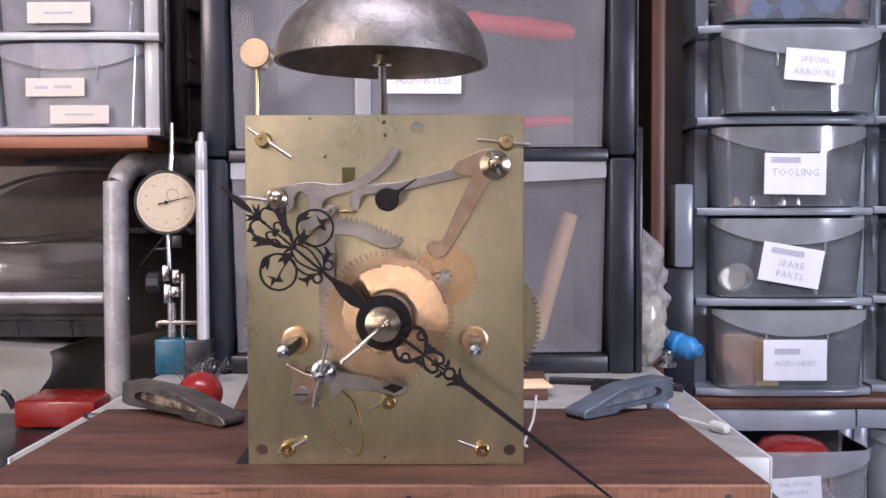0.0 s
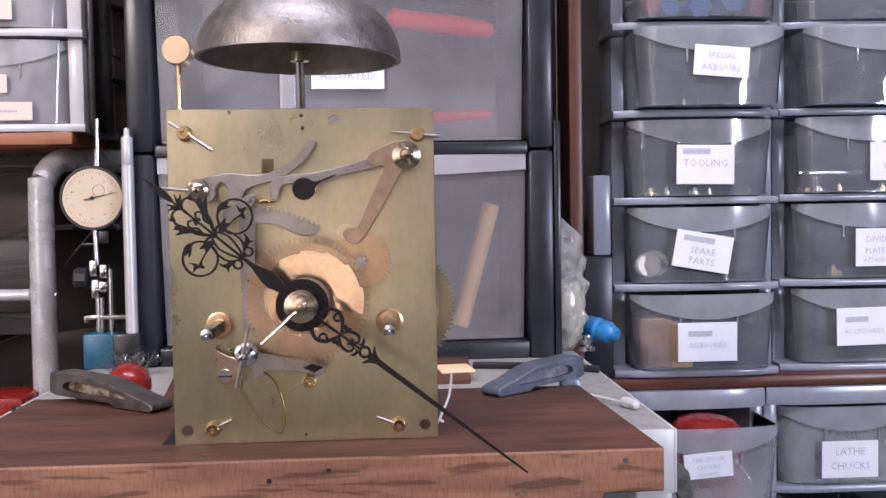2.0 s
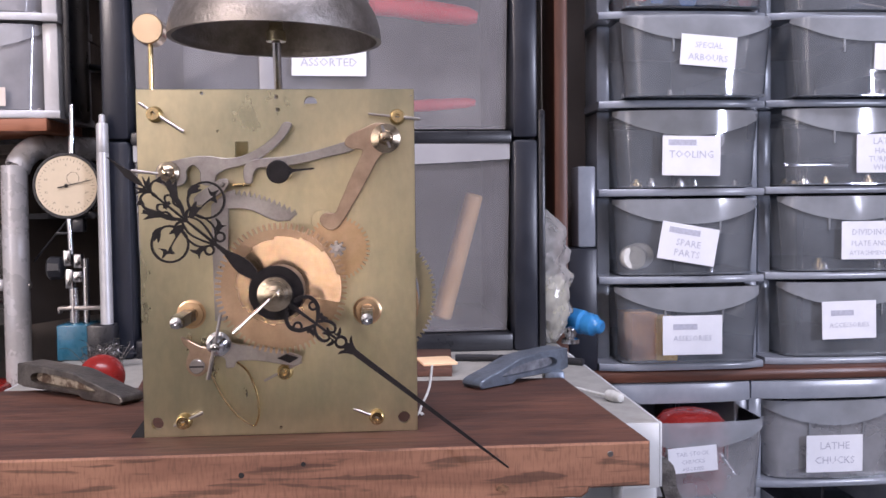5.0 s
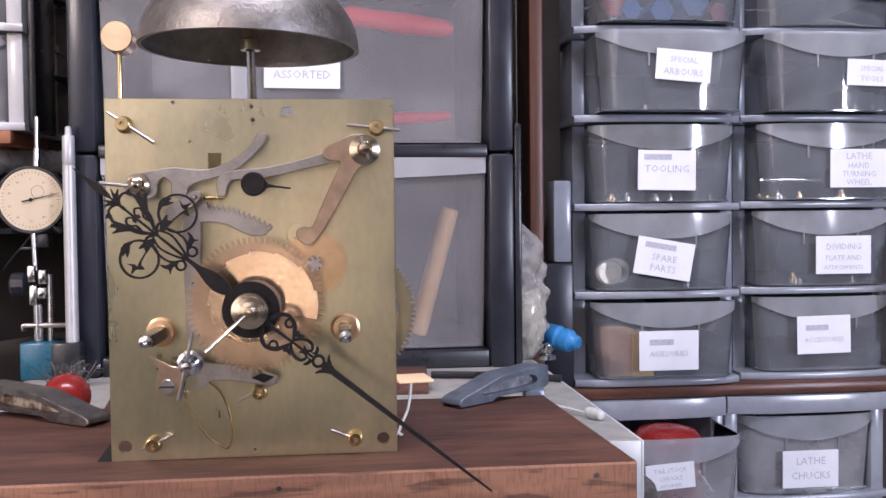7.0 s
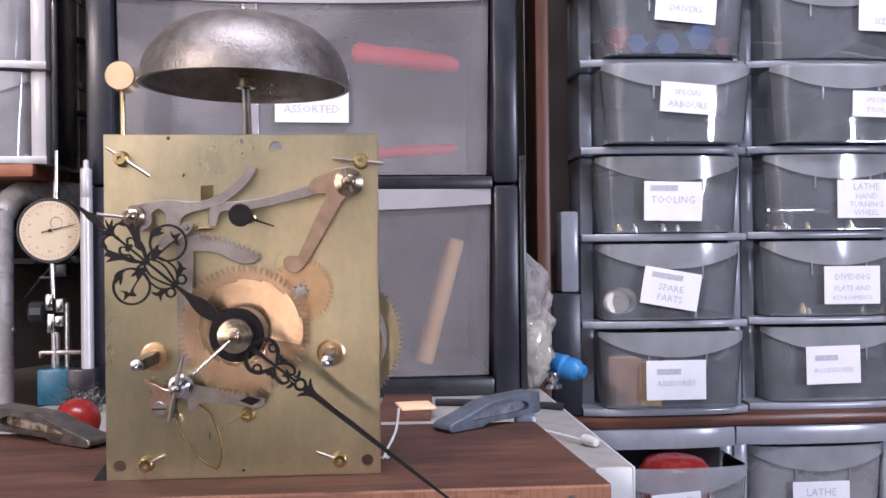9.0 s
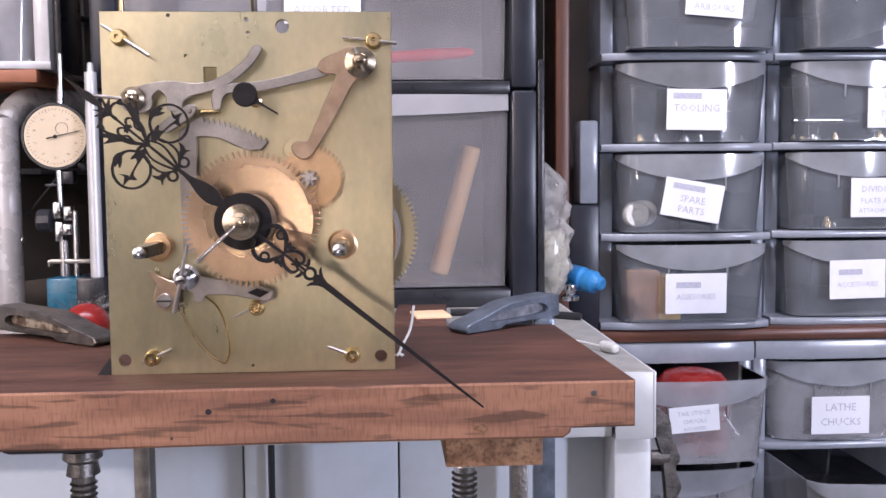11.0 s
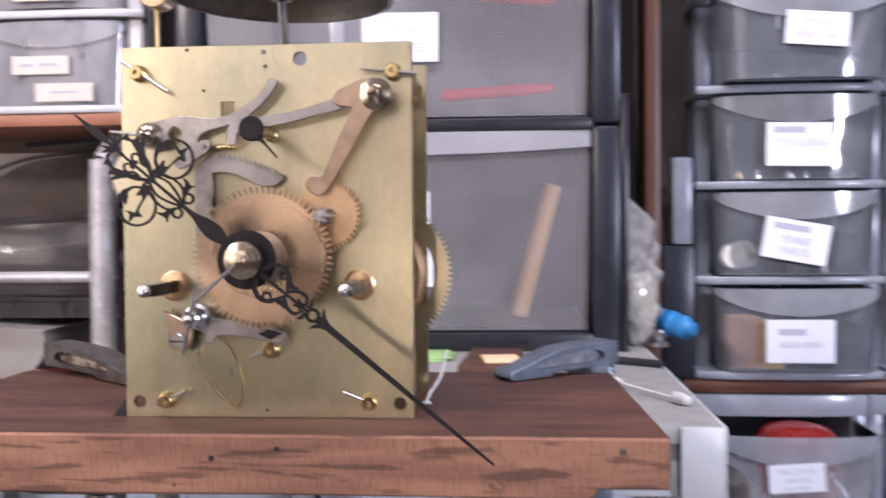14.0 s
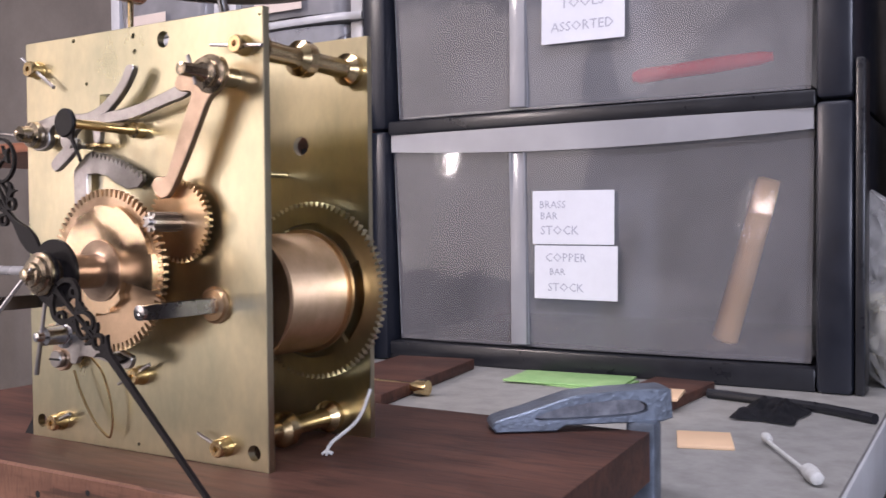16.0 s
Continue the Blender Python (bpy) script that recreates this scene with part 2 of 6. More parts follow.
DIAL_INK = material("dark_dial_ink", (0.13, 0.11, 0.10), 0.6, 0, 0.1, 300)
INSIDE = material("grey_blue_interior", (0.34, 0.38, 0.45), 0.6, 0, 0.15, 20)
RED = material("red_plastic", (0.30, 0.018, 0.014), 0.26, 0, 0.08, 60)
RED_SOFT = material("faded_red_plastic", (1.0, 0.035, 0.055), 0.5, 0, 0.03, 40)
BLUE = material("blue_plastic", (0.03, 0.13, 0.36), 0.3, 0, 0.1, 60)
SKY_BLUE = material("bright_blue_plastic", (0.035, 0.25, 0.58), 0.3, 0, 0.08, 60)
TEAL = material("teal_enamel", (0.018, 0.13, 0.21), 0.28, 0, 0.12, 80)
CREAM = material("cream_dial_face", (0.62, 0.51, 0.36), 0.5, 0, 0.04, 60)
TUBE = material("grey_painted_steel_tube", (0.60, 0.59, 0.60), 0.28, 0.2, 0.08, 40, 0.05, 300)
CARD_TAN = material("tan_cardboard", (0.80, 0.42, 0.17), 0.75, 0, 0.1, 60)
CARD_YELLOW = material("yellow_card", (0.88, 0.58, 0.15), 0.7, 0, 0.1, 60)
CHIP_WOOD = material("pale_wood", (0.97, 0.66, 0.40), 0.7, 0, 0.02, 70)
# orange of a reflection streak, carried by a solid rod
STREAK_TONE = material("reflection_streak_orange", (1.0, 0.62, 0.30), 0.6, 0, 0.04, 70)
GREEN = material("green_card", (0.42, 0.66, 0.27), 0.6, 0, 0.10, 50, second=(0.30, 0.56, 0.20))
COTTON = material("white_cotton", (0.78, 0.78, 0.74), 0.9, 0, 0.08, 300, 0.5, 500)
BAG = clear_plastic("crumpled_clear_bag", (1.0, 1.0, 1.0), (0.88, 0.86, 0.83), 0.06, 0.64, 90)
GRANULES = material("cream_granules", (0.92, 0.87, 0.64), 0.8, 0, 0.20, 200, 0.8, 500, second=(0.55, 0.48, 0.33), contrast=(0.38, 0.55))
WALL = material("grey_beige_plaster", (0.32, 0.28, 0.25), 0.85, 0, 0.10, 5, 0.3, 120, second=(0.23, 0.20, 0.18))
WALL_LIGHT = material("off_white_wall_paint", (0.78, 0.76, 0.71), 0.85, 0, 0.06, 3, 0.3, 120, second=(0.70, 0.67, 0.62))
# brown with gap shade put into its colour; also a panel and the pouch edge
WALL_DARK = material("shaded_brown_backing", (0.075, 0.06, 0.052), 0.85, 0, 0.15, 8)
CEIL = material("white_ceiling_paint", (0.62, 0.62, 0.60), 0.9, 0, 0.05, 4)
CONCRETE = material("concrete_floor_paint", (0.24, 0.235, 0.23), 0.8, 0, 0.15, 6, 0.4, 120)
GLOVE_W = material("white_knit", (0.66, 0.66, 0.66), 0.95, 0, 0.15, 150, 0.7, 400)
GLOVE_B = material("blue_fleck_knit", (0.26, 0.36, 0.52), 0.95, 0, 0.3, 220, 0.7, 400, second=(0.5, 0.55, 0.62))
POUCH = material("dull_brown_film", (0.115, 0.092, 0.08), 0.6, 0, 0.2, 30, 0.3, 200, spec=0.25)
BEIGE = material("grey_beige_plastic", (0.38, 0.36, 0.33), 0.45, 0, 0.08, 20)



def turned(name, centre, colour, rough):
    """Brass faced in a lathe: fine rings about a centre, which fan the light out."""
    m = material(name, colour, rough, 1.0, 0.12, 60, 0.0, 900, second=tuple(c * 0.78 for c in colour))
    n, l = m.node_tree.nodes, m.node_tree.links
    co = n.new("ShaderNodeTexCoord")
    mp = n.new("ShaderNodeMapping")
    mp.inputs["Location"].default_value = (-centre[0], 0, -centre[1])
    l.new(co.outputs["Object"], mp.inputs["Vector"])
    fl = n.new("ShaderNodeVectorMath")
    fl.operation = "MULTIPLY"
    fl.inputs[1].default_value = (1, 0, 1)
    l.new(mp.outputs["Vector"], fl.inputs[0])
    w = n.new("ShaderNodeTexWave")
    w.wave_type, w.rings_direction = "RINGS", "SPHERICAL"
    w.inputs["Scale"].default_value, w.inputs["Distortion"].default_value, w.inputs["Detail"].default_value, w.inputs["Detail Scale"].default_value = 420, 2.0, 2, 3.0
    l.new(fl.outputs["Vector"], w.inputs["Vector"])
    bp = n.new("ShaderNodeBump")
    bp.inputs["Strength"].default_value, bp.inputs["Distance"].default_value = 0.12, 0.00006
    l.new(w.outputs["Fac"], bp.inputs["Height"])
    l.new(bp.outputs["Normal"], n["Principled BSDF"].inputs["Normal"])
    tg = n.new("ShaderNodeTangent")
    tg.direction_type, tg.axis = "RADIAL", "Y"
    l.new(tg.outputs["Tangent"], n["Principled BSDF"].inputs["Tangent"])
    n["Principled BSDF"].inputs["Anisotropic"].default_value = 0.60
    return m


WHEEL_BRASS = turned("ring_turned_brass", (0.0025, 0.0707), (0.74, 0.545, 0.36), 0.23)
RIM_BRASS = turned("dull_ring_turned_brass", (0.0025, 0.0707), (0.64, 0.46, 0.305), 0.31)
HAMMER_BRASS = turned("faced_hammer_brass", (-0.0706, 0.2005), (0.76, 0.57, 0.38), 0.20)


# ---- mesh helpers ----
def finish(name, bm, mats, smooth=True):
    bmesh.ops.recalc_face_normals(bm, faces=bm.faces[:])
    if smooth:
        for f in bm.faces:
            f.smooth = True
        for e in bm.edges:
            e.smooth = len(e.link_faces) == 2 and e.calc_face_angle(0) < 0.6
    me = bpy.data.meshes.new(name)
    bm.to_mesh(me)
    bm.free()
    for m in mats if isinstance(mats, (list, tuple)) else [mats]:
        me.materials.append(m)
    return me


def part(name, bm, mat, parent=None, label="", smooth=True):
    ob = new(name, finish(name, bm, mat, smooth))
    ob.parent = parent
    if label:
        tagged(ob, label)
    return ob


def thing(name, at, label, category, group="", kind=""):
    ob = new(name)
    ob.location = at
    ob.empty_display_size = 0.01
    return tagged(ob, label, category, group, kind)


def B():
    return bmesh.new()


def box(bm, x0, x1, y0, y1, z0, z1, bevel=0.0, m=None, mi=0, seg=2):
    r = bmesh.ops.create_cube(bm, size=1)
    vs = r["verts"]
    for v in vs:
        v.co = ((x0 + x1) / 2 + v.co.x * (x1 - x0), (y0 + y1) / 2 + v.co.y * (y1 - y0), (z0 + z1) / 2 + v.co.z * (z1 - z0))
    fs = list({f for v in vs for f in v.link_faces})
    for f in fs:
        f.material_index = mi
    if bevel:
        es = list({e for v in vs for e in v.link_edges})
        out = bmesh.ops.bevel(bm, geom=es, offset=bevel, segments=seg, affect="EDGES", profile=0.5)
        vs = list({v for f in out["faces"] for v in f.verts} | {v for v in vs if v.is_valid})
        for f in {f for v in vs for f in v.link_faces}:
            f.material_index = mi
    if m is not None:
        for v in vs:
            v.co = m @ v.co
    return vs


def ring_frame(a, b):
    w = (Vector(b) - Vector(a)).normalized()
    u = w.orthogonal().normalized()
    return u, w.cross(u), w


def lathe(bm, a, b, profile, seg=24, mi=0, caps=True):
    """Turn a profile of (distance along a to b, radius) about the axis from a towards b."""
    a = Vector(a)
    u, v, w = ring_frame(a, b)
    rings = []
    for d, r in profile:
        c = a + w * d
        if r < 1e-6:
            rings.append([bm.verts.new(c)])
        else:
            rings.append([bm.verts.new(c + (u * math.cos(k * math.tau / seg) + v * math.sin(k * math.tau / seg)) * r) for k in range(seg)])
    for p, q in zip(rings, rings[1:]):
        for k in range(seg):
            k2 = (k + 1) % seg
            if len(p) == 1 and len(q) == 1:
                continue
            if len(p) == 1:
                f = bm.faces.new((p[0], q[k], q[k2]))
            elif len(q) == 1:
                f = bm.faces.new((p[k], q[0], p[k2]))
            else:
                f = bm.faces.new((p[k], q[k], q[k2], p[k2]))
            f.material_index = mi
    for end in (rings[0], rings[-1]):
        if caps and len(end) > 1:
            bm.faces.new(end).material_index = mi


def rod(bm, a, b, r, r2=None, seg=14, mi=0):
    d = (Vector(b) - Vector(a)).length
    r2 = r if r2 is None else r2
    c = min(r, r2) * 0.2
    lathe(bm, a, b, [(0, r - c), (c, r), (d - c, r2), (d, r2 - c)], seg, mi)


def tube(bm, pts, r, seg=8, mi=0, closed=False):
    pts = [Vector(p) for p in pts]
    rings, prev = [], None
    for i, p in enumerate(pts):
        w = (pts[min(i + 1, len(pts) - 1)] - pts[max(i - 1, 0)]).normalized()
        u = w.orthogonal().normalized() if prev is None else (prev - w * prev.dot(w)).normalized()
        prev = u
        v = w.cross(u)
        rr = r[i] if isinstance(r, (list, tuple)) else r
        rings.append([bm.verts.new(p + (u * math.cos(k * math.tau / seg) + v * math.sin(k * math.tau / seg)) * rr) for k in range(seg)])
    for a, b in zip(rings, rings[1:]):
        for k in range(seg):
            bm.faces.new((a[k], b[k], b[(k + 1) % seg], a[(k + 1) % seg])).material_index = mi
    bm.faces.new(rings[0]).material_index = mi
    bm.faces.new(rings[-1]).material_index = mi


def curve(pts, n=6, closed=False):
    """Catmull-Rom through points of any dimension."""
    pts = [Vector(p) for p in pts]
    k = len(pts)
    out = []
    for i in range(k if closed else k - 1):
        p0, p1, p2, p3 = (pts[(i + j) % k] if closed else pts[min(max(i + j, 0), k - 1)] for j in (-1, 0, 1, 2))
        for s in range(n):
            t = s / n
            out.append(0.5 * ((2 * p1) + (p2 - p0) * t + (2 * p0 - 5 * p1 + 4 * p2 - p3) * t * t + (3 * p1 - p0 - 3 * p2 + p3) * t ** 3))
    if not closed:
        out.append(pts[-1])
    return out


def circle(cx, cz, r, n=24):
    return [(cx + r * math.cos(k * math.tau / n), cz + r * math.sin(k * math.tau / n)) for k in range(n)]


def inset(loop, c):
    """The loop moved inwards by c along its corner normals."""
    k = len(loop)
    pts = [Vector((p[0], p[1])) for p in loop]
    area = sum(pts[i].x * pts[(i + 1) % k].y - pts[(i + 1) % k].x * pts[i].y for i in range(k))
    s = 1 if area > 0 else -1
    out = []
    for i in range(k):
        a, b = (pts[i] - pts[i - 1]), (pts[(i + 1) % k] - pts[i])
        n = Vector((-a.y, a.x)).normalized() + Vector((-b.y, b.x)).normalized()
        out.append(pts[i] + (n.normalized() * c * s if n.length > 1e-6 else Vector((0, 0))))
    return [(p.x, p.y) for p in out]


def sheet(bm, outline, y0, y1, holes=(), mi=0, chamfer=0.0):
    """A flat plate in the x-z plane between y0 and y1, with its holes cut through and its front edge broken."""
    levels = [(y0, inset(outline, chamfer)), (y0 + chamfer, outline), (y1, outline)] if chamfer else [(y0, outline), (y1, outline)]
    sides = []
    for n, (y, line) in enumerate(levels):
        edges, rings = [], []
        for lp in (line, *holes):
            vs = [bm.verts.new((p[0], y, p[1])) for p in lp]
            rings.append(vs)
            if n in (0, len(levels) - 1):
                for i in range(len(vs)):
                    edges.append(bm.edges.new((vs[i], vs[(i + 1) % len(vs)])))
        if edges:
            out = bmesh.ops.triangle_fill(bm, use_beauty=True, use_dissolve=False, edges=edges)
            for g in out["geom"]:
                if isinstance(g, bmesh.types.BMFace):
                    g.material_index = mi
        sides.append(rings)
    for p, q in zip(sides, sides[1:]):
        for a, b in zip(p, q):
            for i in range(len(a)):
                j = (i + 1) % len(a)
                bm.faces.new((a[i], a[j], b[j], b[i])).material_index = mi


def stroke(bm, pts, widths, y0, y1, mi=0):
    """A flat ribbon of changing width along a path in the x-z plane."""
    pts = [Vector((p[0], p[1])) for p in pts]
    k = len(pts)
    left, right = [], []
    for i, p in enumerate(pts):
        d = pts[min(i + 1, k - 1)] - pts[max(i - 1, 0)]
        d = d.normalized() if d.length > 1e-9 else Vector((1, 0))
        nrm = Vector((-d.y, d.x))
        s = i / (k - 1) * (len(widths) - 1)
        j = min(int(s), len(widths) - 2)
        w = widths[j] + (widths[j + 1] - widths[j]) * (s - j)
        left.append(p + nrm * w / 2)
        right.append(p - nrm * w / 2)
    ring = [[bm.verts.new((p.x, y, p.y)) for p in side] for side in (left, right) for y in (y0, y1)]
    lf, lb, rf, rb = ring
    for i in range(k - 1):
        for a, b in ((lf, rf), (rf, rb), (rb, lb), (lb, lf)):
            bm.faces.new((a[i], a[i + 1], b[i + 1], b[i])).material_index = mi
    bm.faces.new((lf[0], rf[0], rb[0], lb[0])).material_index = mi
    bm.faces.new((lf[-1], rf[-1], rb[-1], lb[-1])).material_index = mi


def gear(r_tip, r_root, teeth, cx, cz, phase=0.0):
    out = []
    for k in range(teeth):
        for f, r in ((-0.34, r_root), (-0.20, r_tip), (0.12, r_tip), (0.26, r_root)):
            a = (k + f) * math.tau / teeth + phase
            out.append((cx + r * math.cos(a), cz + r * math.sin(a)))
    return out


def letters(bm, text, x, z, y, height, mi=1, lean=0.0):
    """Flat pen lettering on a face that looks towards -y, joined into bm."""
    cu = bpy.data.curves.new("pen", "FONT")
    cu.body, cu.size, cu.align_x, cu.resolution_u = text, height * 1.35, "CENTER", 1
    ob = bpy.data.objects.new("pen", cu)
    scene.collection.objects.link(ob)
    bpy.context.view_layer.update()
    me = bpy.data.meshes.new_from_object(ob.evaluated_get(bpy.context.evaluated_depsgraph_get()))
    m = Matrix.Translation((x, y, z)) @ Matrix.Rotation(radians(90), 4, "X") @ Matrix.Rotation(radians(lean), 4, "Z")
    made = [bm.verts.new(m @ v.co) for v in me.vertices]
    for p in me.polygons:
        try:
            bm.faces.new([made[i] for i in p.vertices]).material_index = mi
        except ValueError:
            pass
    bpy.data.objects.remove(ob)
    bpy.data.curves.remove(cu)
    bpy.data.meshes.remove(me)


# ---- the room ----
T = 0.868  # top of the white table


def slab(name, x0, x1, y0, y1, z0, z1, mat, label, bevel=0.0, category="wall"):
    bm = B()
    box(bm, x0, x1, y0, y1, z0, z1, bevel)
    return tagged(part(name, bm, mat), label, category, kind="structure")


slab("floor", -2.0, 1.95, -2.4, 1.05, -0.1, 0.0, CONCRETE, "grey painted concrete workshop floor", category="floor")
slab("ceiling", -2.1, 2.05, -2.5, 1.15, 2.5, 2.6, CEIL, "plain white painted workshop ceiling", category="ceiling")
slab("wall_back", -2.1, 2.05, 1.05, 1.15, 0.0, 2.5, WALL, "grey beige plaster wall behind the storage")
slab("wall_left", -2.1, -2.0, -2.4, 1.05, 0.0, 2.5, WALL_LIGHT, "off-white painted side wall")
slab("wall_right", 1.95, 2.05, -2.4, 1.05, 0.0, 2.5, WALL, "grey beige plaster side wall by the shelves")
# unseen; split off and darkened so the plate's lower half reflects dark
slab("wall_front_lower", -2.1, 2.05, -2.5, -2.4, 0.0, 0.92, WALL_DARK, "unseen lower far wall, darkened for the brass plate's reflection")
slab("wall_front", -2.1, 2.05, -2.5, -2.4, 0.92, 2.5, WALL_LIGHT, "off-white painted wall across the workshop")


# ---- white table ----
def white_table():
    t = thing("white_table", (0, 0, 0), "white enamelled metal work table with worn top", "table")
    bm = B()
    box(bm, -0.242, 0.2252, 0.1395, 1.0, T - 0.012, T, 0.002)
    part("table_top", bm, TABLE_TOP, t)
    for c in ((0.2015, 0.2252, 0.1370, 0.1390), (0.2255, 0.2275, 0.1385, 1.0), (-0.2445, -0.2425, 0.1385, 1.0)):
        bm = B()
        box(bm, *c, T - 0.043, T - 0.001, 0.0006)
        part("edge_strip", bm, WHITE_PAINT, t)
    bm = B()
    box(bm, -0.242, 0.201, 0.1435, 0.1585, T - 0.043, T - 0.0125, 0.001)
    part("apron", bm, WHITE_PAINT, t)
    for x in (-0.242, 0.2015):
        for y in (0.1405, 0.97):
            bm = B()
            box(bm, x, x + 0.0238, y, y + 0.028, 0.0, T - 0.0435, 0.002)
            part("leg", bm, WHITE_PAINT, t)
    xs = [-0.210, -0.100, -0.033, 0.067, 0.204]
    for a, b in zip(xs, xs[1:]):
        bm = B()
        box(bm, a + 0.0006, b - 0.0006, 0.170, 0.176, 0.25, T - 0.044, 0.0012)
        part("front_board", bm, PANEL_WHITE, t)
    bm = B()
    box(bm, -0.21, 0.205, 0.178, 0.186, 0.25, T - 0.044)
    part("back_board", bm, GREY_PLASTIC, t)
    bm = B()
    rod(bm, (-0.014, 0.162, 0.2), (-0.014, 0.162, T - 0.0435), 0.0022)
    part("black_rod", bm, BLACK_PLASTIC, t)
    # winged handle of the vice at the table's corner
    bm = B()
    pts = curve([(0.236, 0.834), (0.247, 0.828), (0.250, 0.812), (0.255, 0.800), (0.252, 0.793), (0.256, 0.780), (0.252, 0.770), (0.255, 0.755), (0.248, 0.750), (0.246, 0.775), (0.243, 0.800), (0.238, 0.818)], 4, True)
    sheet(bm, pts, 0.176, 0.184)
    rod(bm, (0.2278, 0.180, 0.80), (0.249, 0.180, 0.80), 0.005)
    part("winged_handle", bm, CAST, t, "dark cast metal winged handle")
    return t


white_table()


# ---- board with its battens, clamps ----
def hardwood_board():
    t = thing("work_board", (0, 0, 0.9), "red-brown hardwood board with sawn front edge", "board")
    bm = B()
    outline = [(-0.177, 0.0), (-0.177, -0.0245), (-0.06, -0.0249), (0.02, -0.0243), (0.1365, -0.0247), (0.1395, -0.0225), (0.1400, -0.0205), (0.168, -0.0203), (0.168, 0.0)]
    sheet(bm, outline, -0.034, 0.1255, chamfer=0.0012)
    for v in bm.verts:
        if v.co.x > 0.16:
            v.co.x -= 0.05 * (v.co.y + 0.034)  # the sawn end is not quite square
    for f in bm.faces:
        f.material_index = 1 if f.calc_center_median().y < -0.0325 else 0
    part("board", bm, [BOARD, BOARD_EDGE], t)
    for x, z, r in ((0.0125, -0.0054, 0.0011), (-0.0145, -0.0095, 0.0013), (-0.03, -0.0205, 0.0006)):
        bm = B()
        lathe(bm, (x, -0.0342, z), (x, -0.03, z), [(0, 0.0), (0, r), (0.0003, r * 0.8)], 12)
        part("nail_hole", bm, DARK_HOLE, t)
    bm = B()
    lathe(bm, (0.1495, -0.0343, -0.005), (0.1495, -0.03, -0.005), [(0, 0), (0, 0.0012), (0.001, 0.0018)], 12)
    part("nail_head", bm, STEEL, t)
    bm = B()
    pts = [(0.1005 + 0.0030 * math.cos(k * 0.5236) * (1 + 0.15 * math.sin(3 * k)), -0.0188 + 0.0017 * math.sin(k * 0.5236) * (1 + 0.2 * math.cos(2 * k))) for k in range(12)]
    sheet(bm, pts, -0.0348, -0.0338)
    part("paint_fleck", bm, ENDGRAIN, t)
    bm = B()
    pts = [(-0.0705, 0.0), (-0.0625, 0.0), (-0.0625, 0.0105)]
    sheet(bm, pts, 0.0008, 0.004)
    part("splinter_gap", bm, DARK_HOLE, t)
    return t


hardwood_board()


def batten(x0, x1):
    t = thing("batten", (0, 0, 0), "short softwood batten with rough end grain under the board", "batten")
    bm = B()
    box(bm, x0, x1, -0.016, 0.122, 0.858, 0.8754, 0.001)
    part("block", bm, ENDGRAIN, t)


batten(0.0865, 0.1305)


def g_clamp(flip, mat, label):
    """A cast clamp: a pointed jaw on the board, a column behind it, a screw from below."""
    s = -1 if flip else 1
    t = thing("g_clamp", (0, 0, 0), label, "clamp", "clamps on the board")
    o, ang, long = ((0.1005, 0.0970), 37, 1.03) if not flip else ((-0.089, 0.079), -35, 1.22)
    m = Matrix.Translation((o[0], o[1], 0.9005)) @ Matrix.Rotation(radians(ang), 4, "Z") @ Matrix.Diagonal((long, 1.0, 0.86, 1.0))
    bm = B()
    prof = curve([(0.0, 0.0022), (0.002, 0.0058), (0.014, 0.0098), (0.028, 0.0150), (0.036, 0.0172), (0.052, 0.0184), (0.072, 0.0192)], 4)
    out = [(s * p.x, p.y) for p in prof] + [(s * 0.074, 0.0185), (s * 0.0745, 0.0046), (s * 0.070, 0.0030), (s * 0.030, 0.0026), (s * 0.026, 0.0), (s * 0.0015, 0.0)]
    web = curve([(0.017, 0.0062), (0.030, 0.0118), (0.050, 0.0142), (0.060, 0.0138), (0.064, 0.0105), (0.060, 0.0070), (0.036, 0.0056)], 4, True)
    hollow = [(s * p.x, p.y) for p in web]
    sheet(bm, out, -0.0078, 0.0078, [hollow], chamfer=0.0007)
    bmesh.ops.transform(bm, matrix=m, verts=bm.verts[:])
    jaw = part("jaw", bm, mat, t)
    bm = B()
    sheet(bm, hollow, -0.0036, 0.0036)
    bmesh.ops.transform(bm, matrix=m, verts=bm.verts[:])
    part("web", bm, WEB_RUST if flip else WEB_GREY, jaw, "rough rust-flecked web" if flip else "rough pale grey web")
    if not flip:
        bm = B()
        box(bm, 0.1490, 0.1620, 0.1262, 0.1364, 0.77, 0.9038, 0.002)
        part("column", bm, mat, t)
    sx, sy = (0.0985, 0.03) if not flip else (-0.088, 0.03)
    bm = B()
    lathe(bm, (sx, sy, 0.8578), (sx, sy, 0.7), [(0, 0.009), (0.004, 0.0095), (0.006, 0.007), (0.012, 0.008), (0.013, 0.0055), (0.15, 0.0055)], 18)
    part("swivel_screw", bm, CAST if flip else STEEL_BRIGHT, t)
    bm = B()
    for k in range(24):
        lathe(bm, (sx, sy, 0.842 - 0.003 * k), (sx, sy, 0.7), [(0, 0.0055), (0.0009, 0.0066), (0.0018, 0.0055)], 14)
    part("thread", bm, CAST, t)
    if flip:
        bm = B()
        box(bm, sx - 0.035, sx + 0.014, sy - 0.012, sy + 0.014, 0.8580, 0.8750, 0.004)
        part("lower_jaw", bm, BLACK_PLASTIC, t)
    bm = B()
    box(bm, sx + 0.024, sx + 0.032, sy + 0.0, sy + 0.012, 0.70, 0.8578, 0.001)
    part("lower_bar", bm, CAST, t)
    return t


g_clamp(False, CAST_BLUE, "blue-grey cast clamp jaw gripping the board")
g_clamp(True, CAST, "bare grey cast clamp jaw with pitted hollow web")


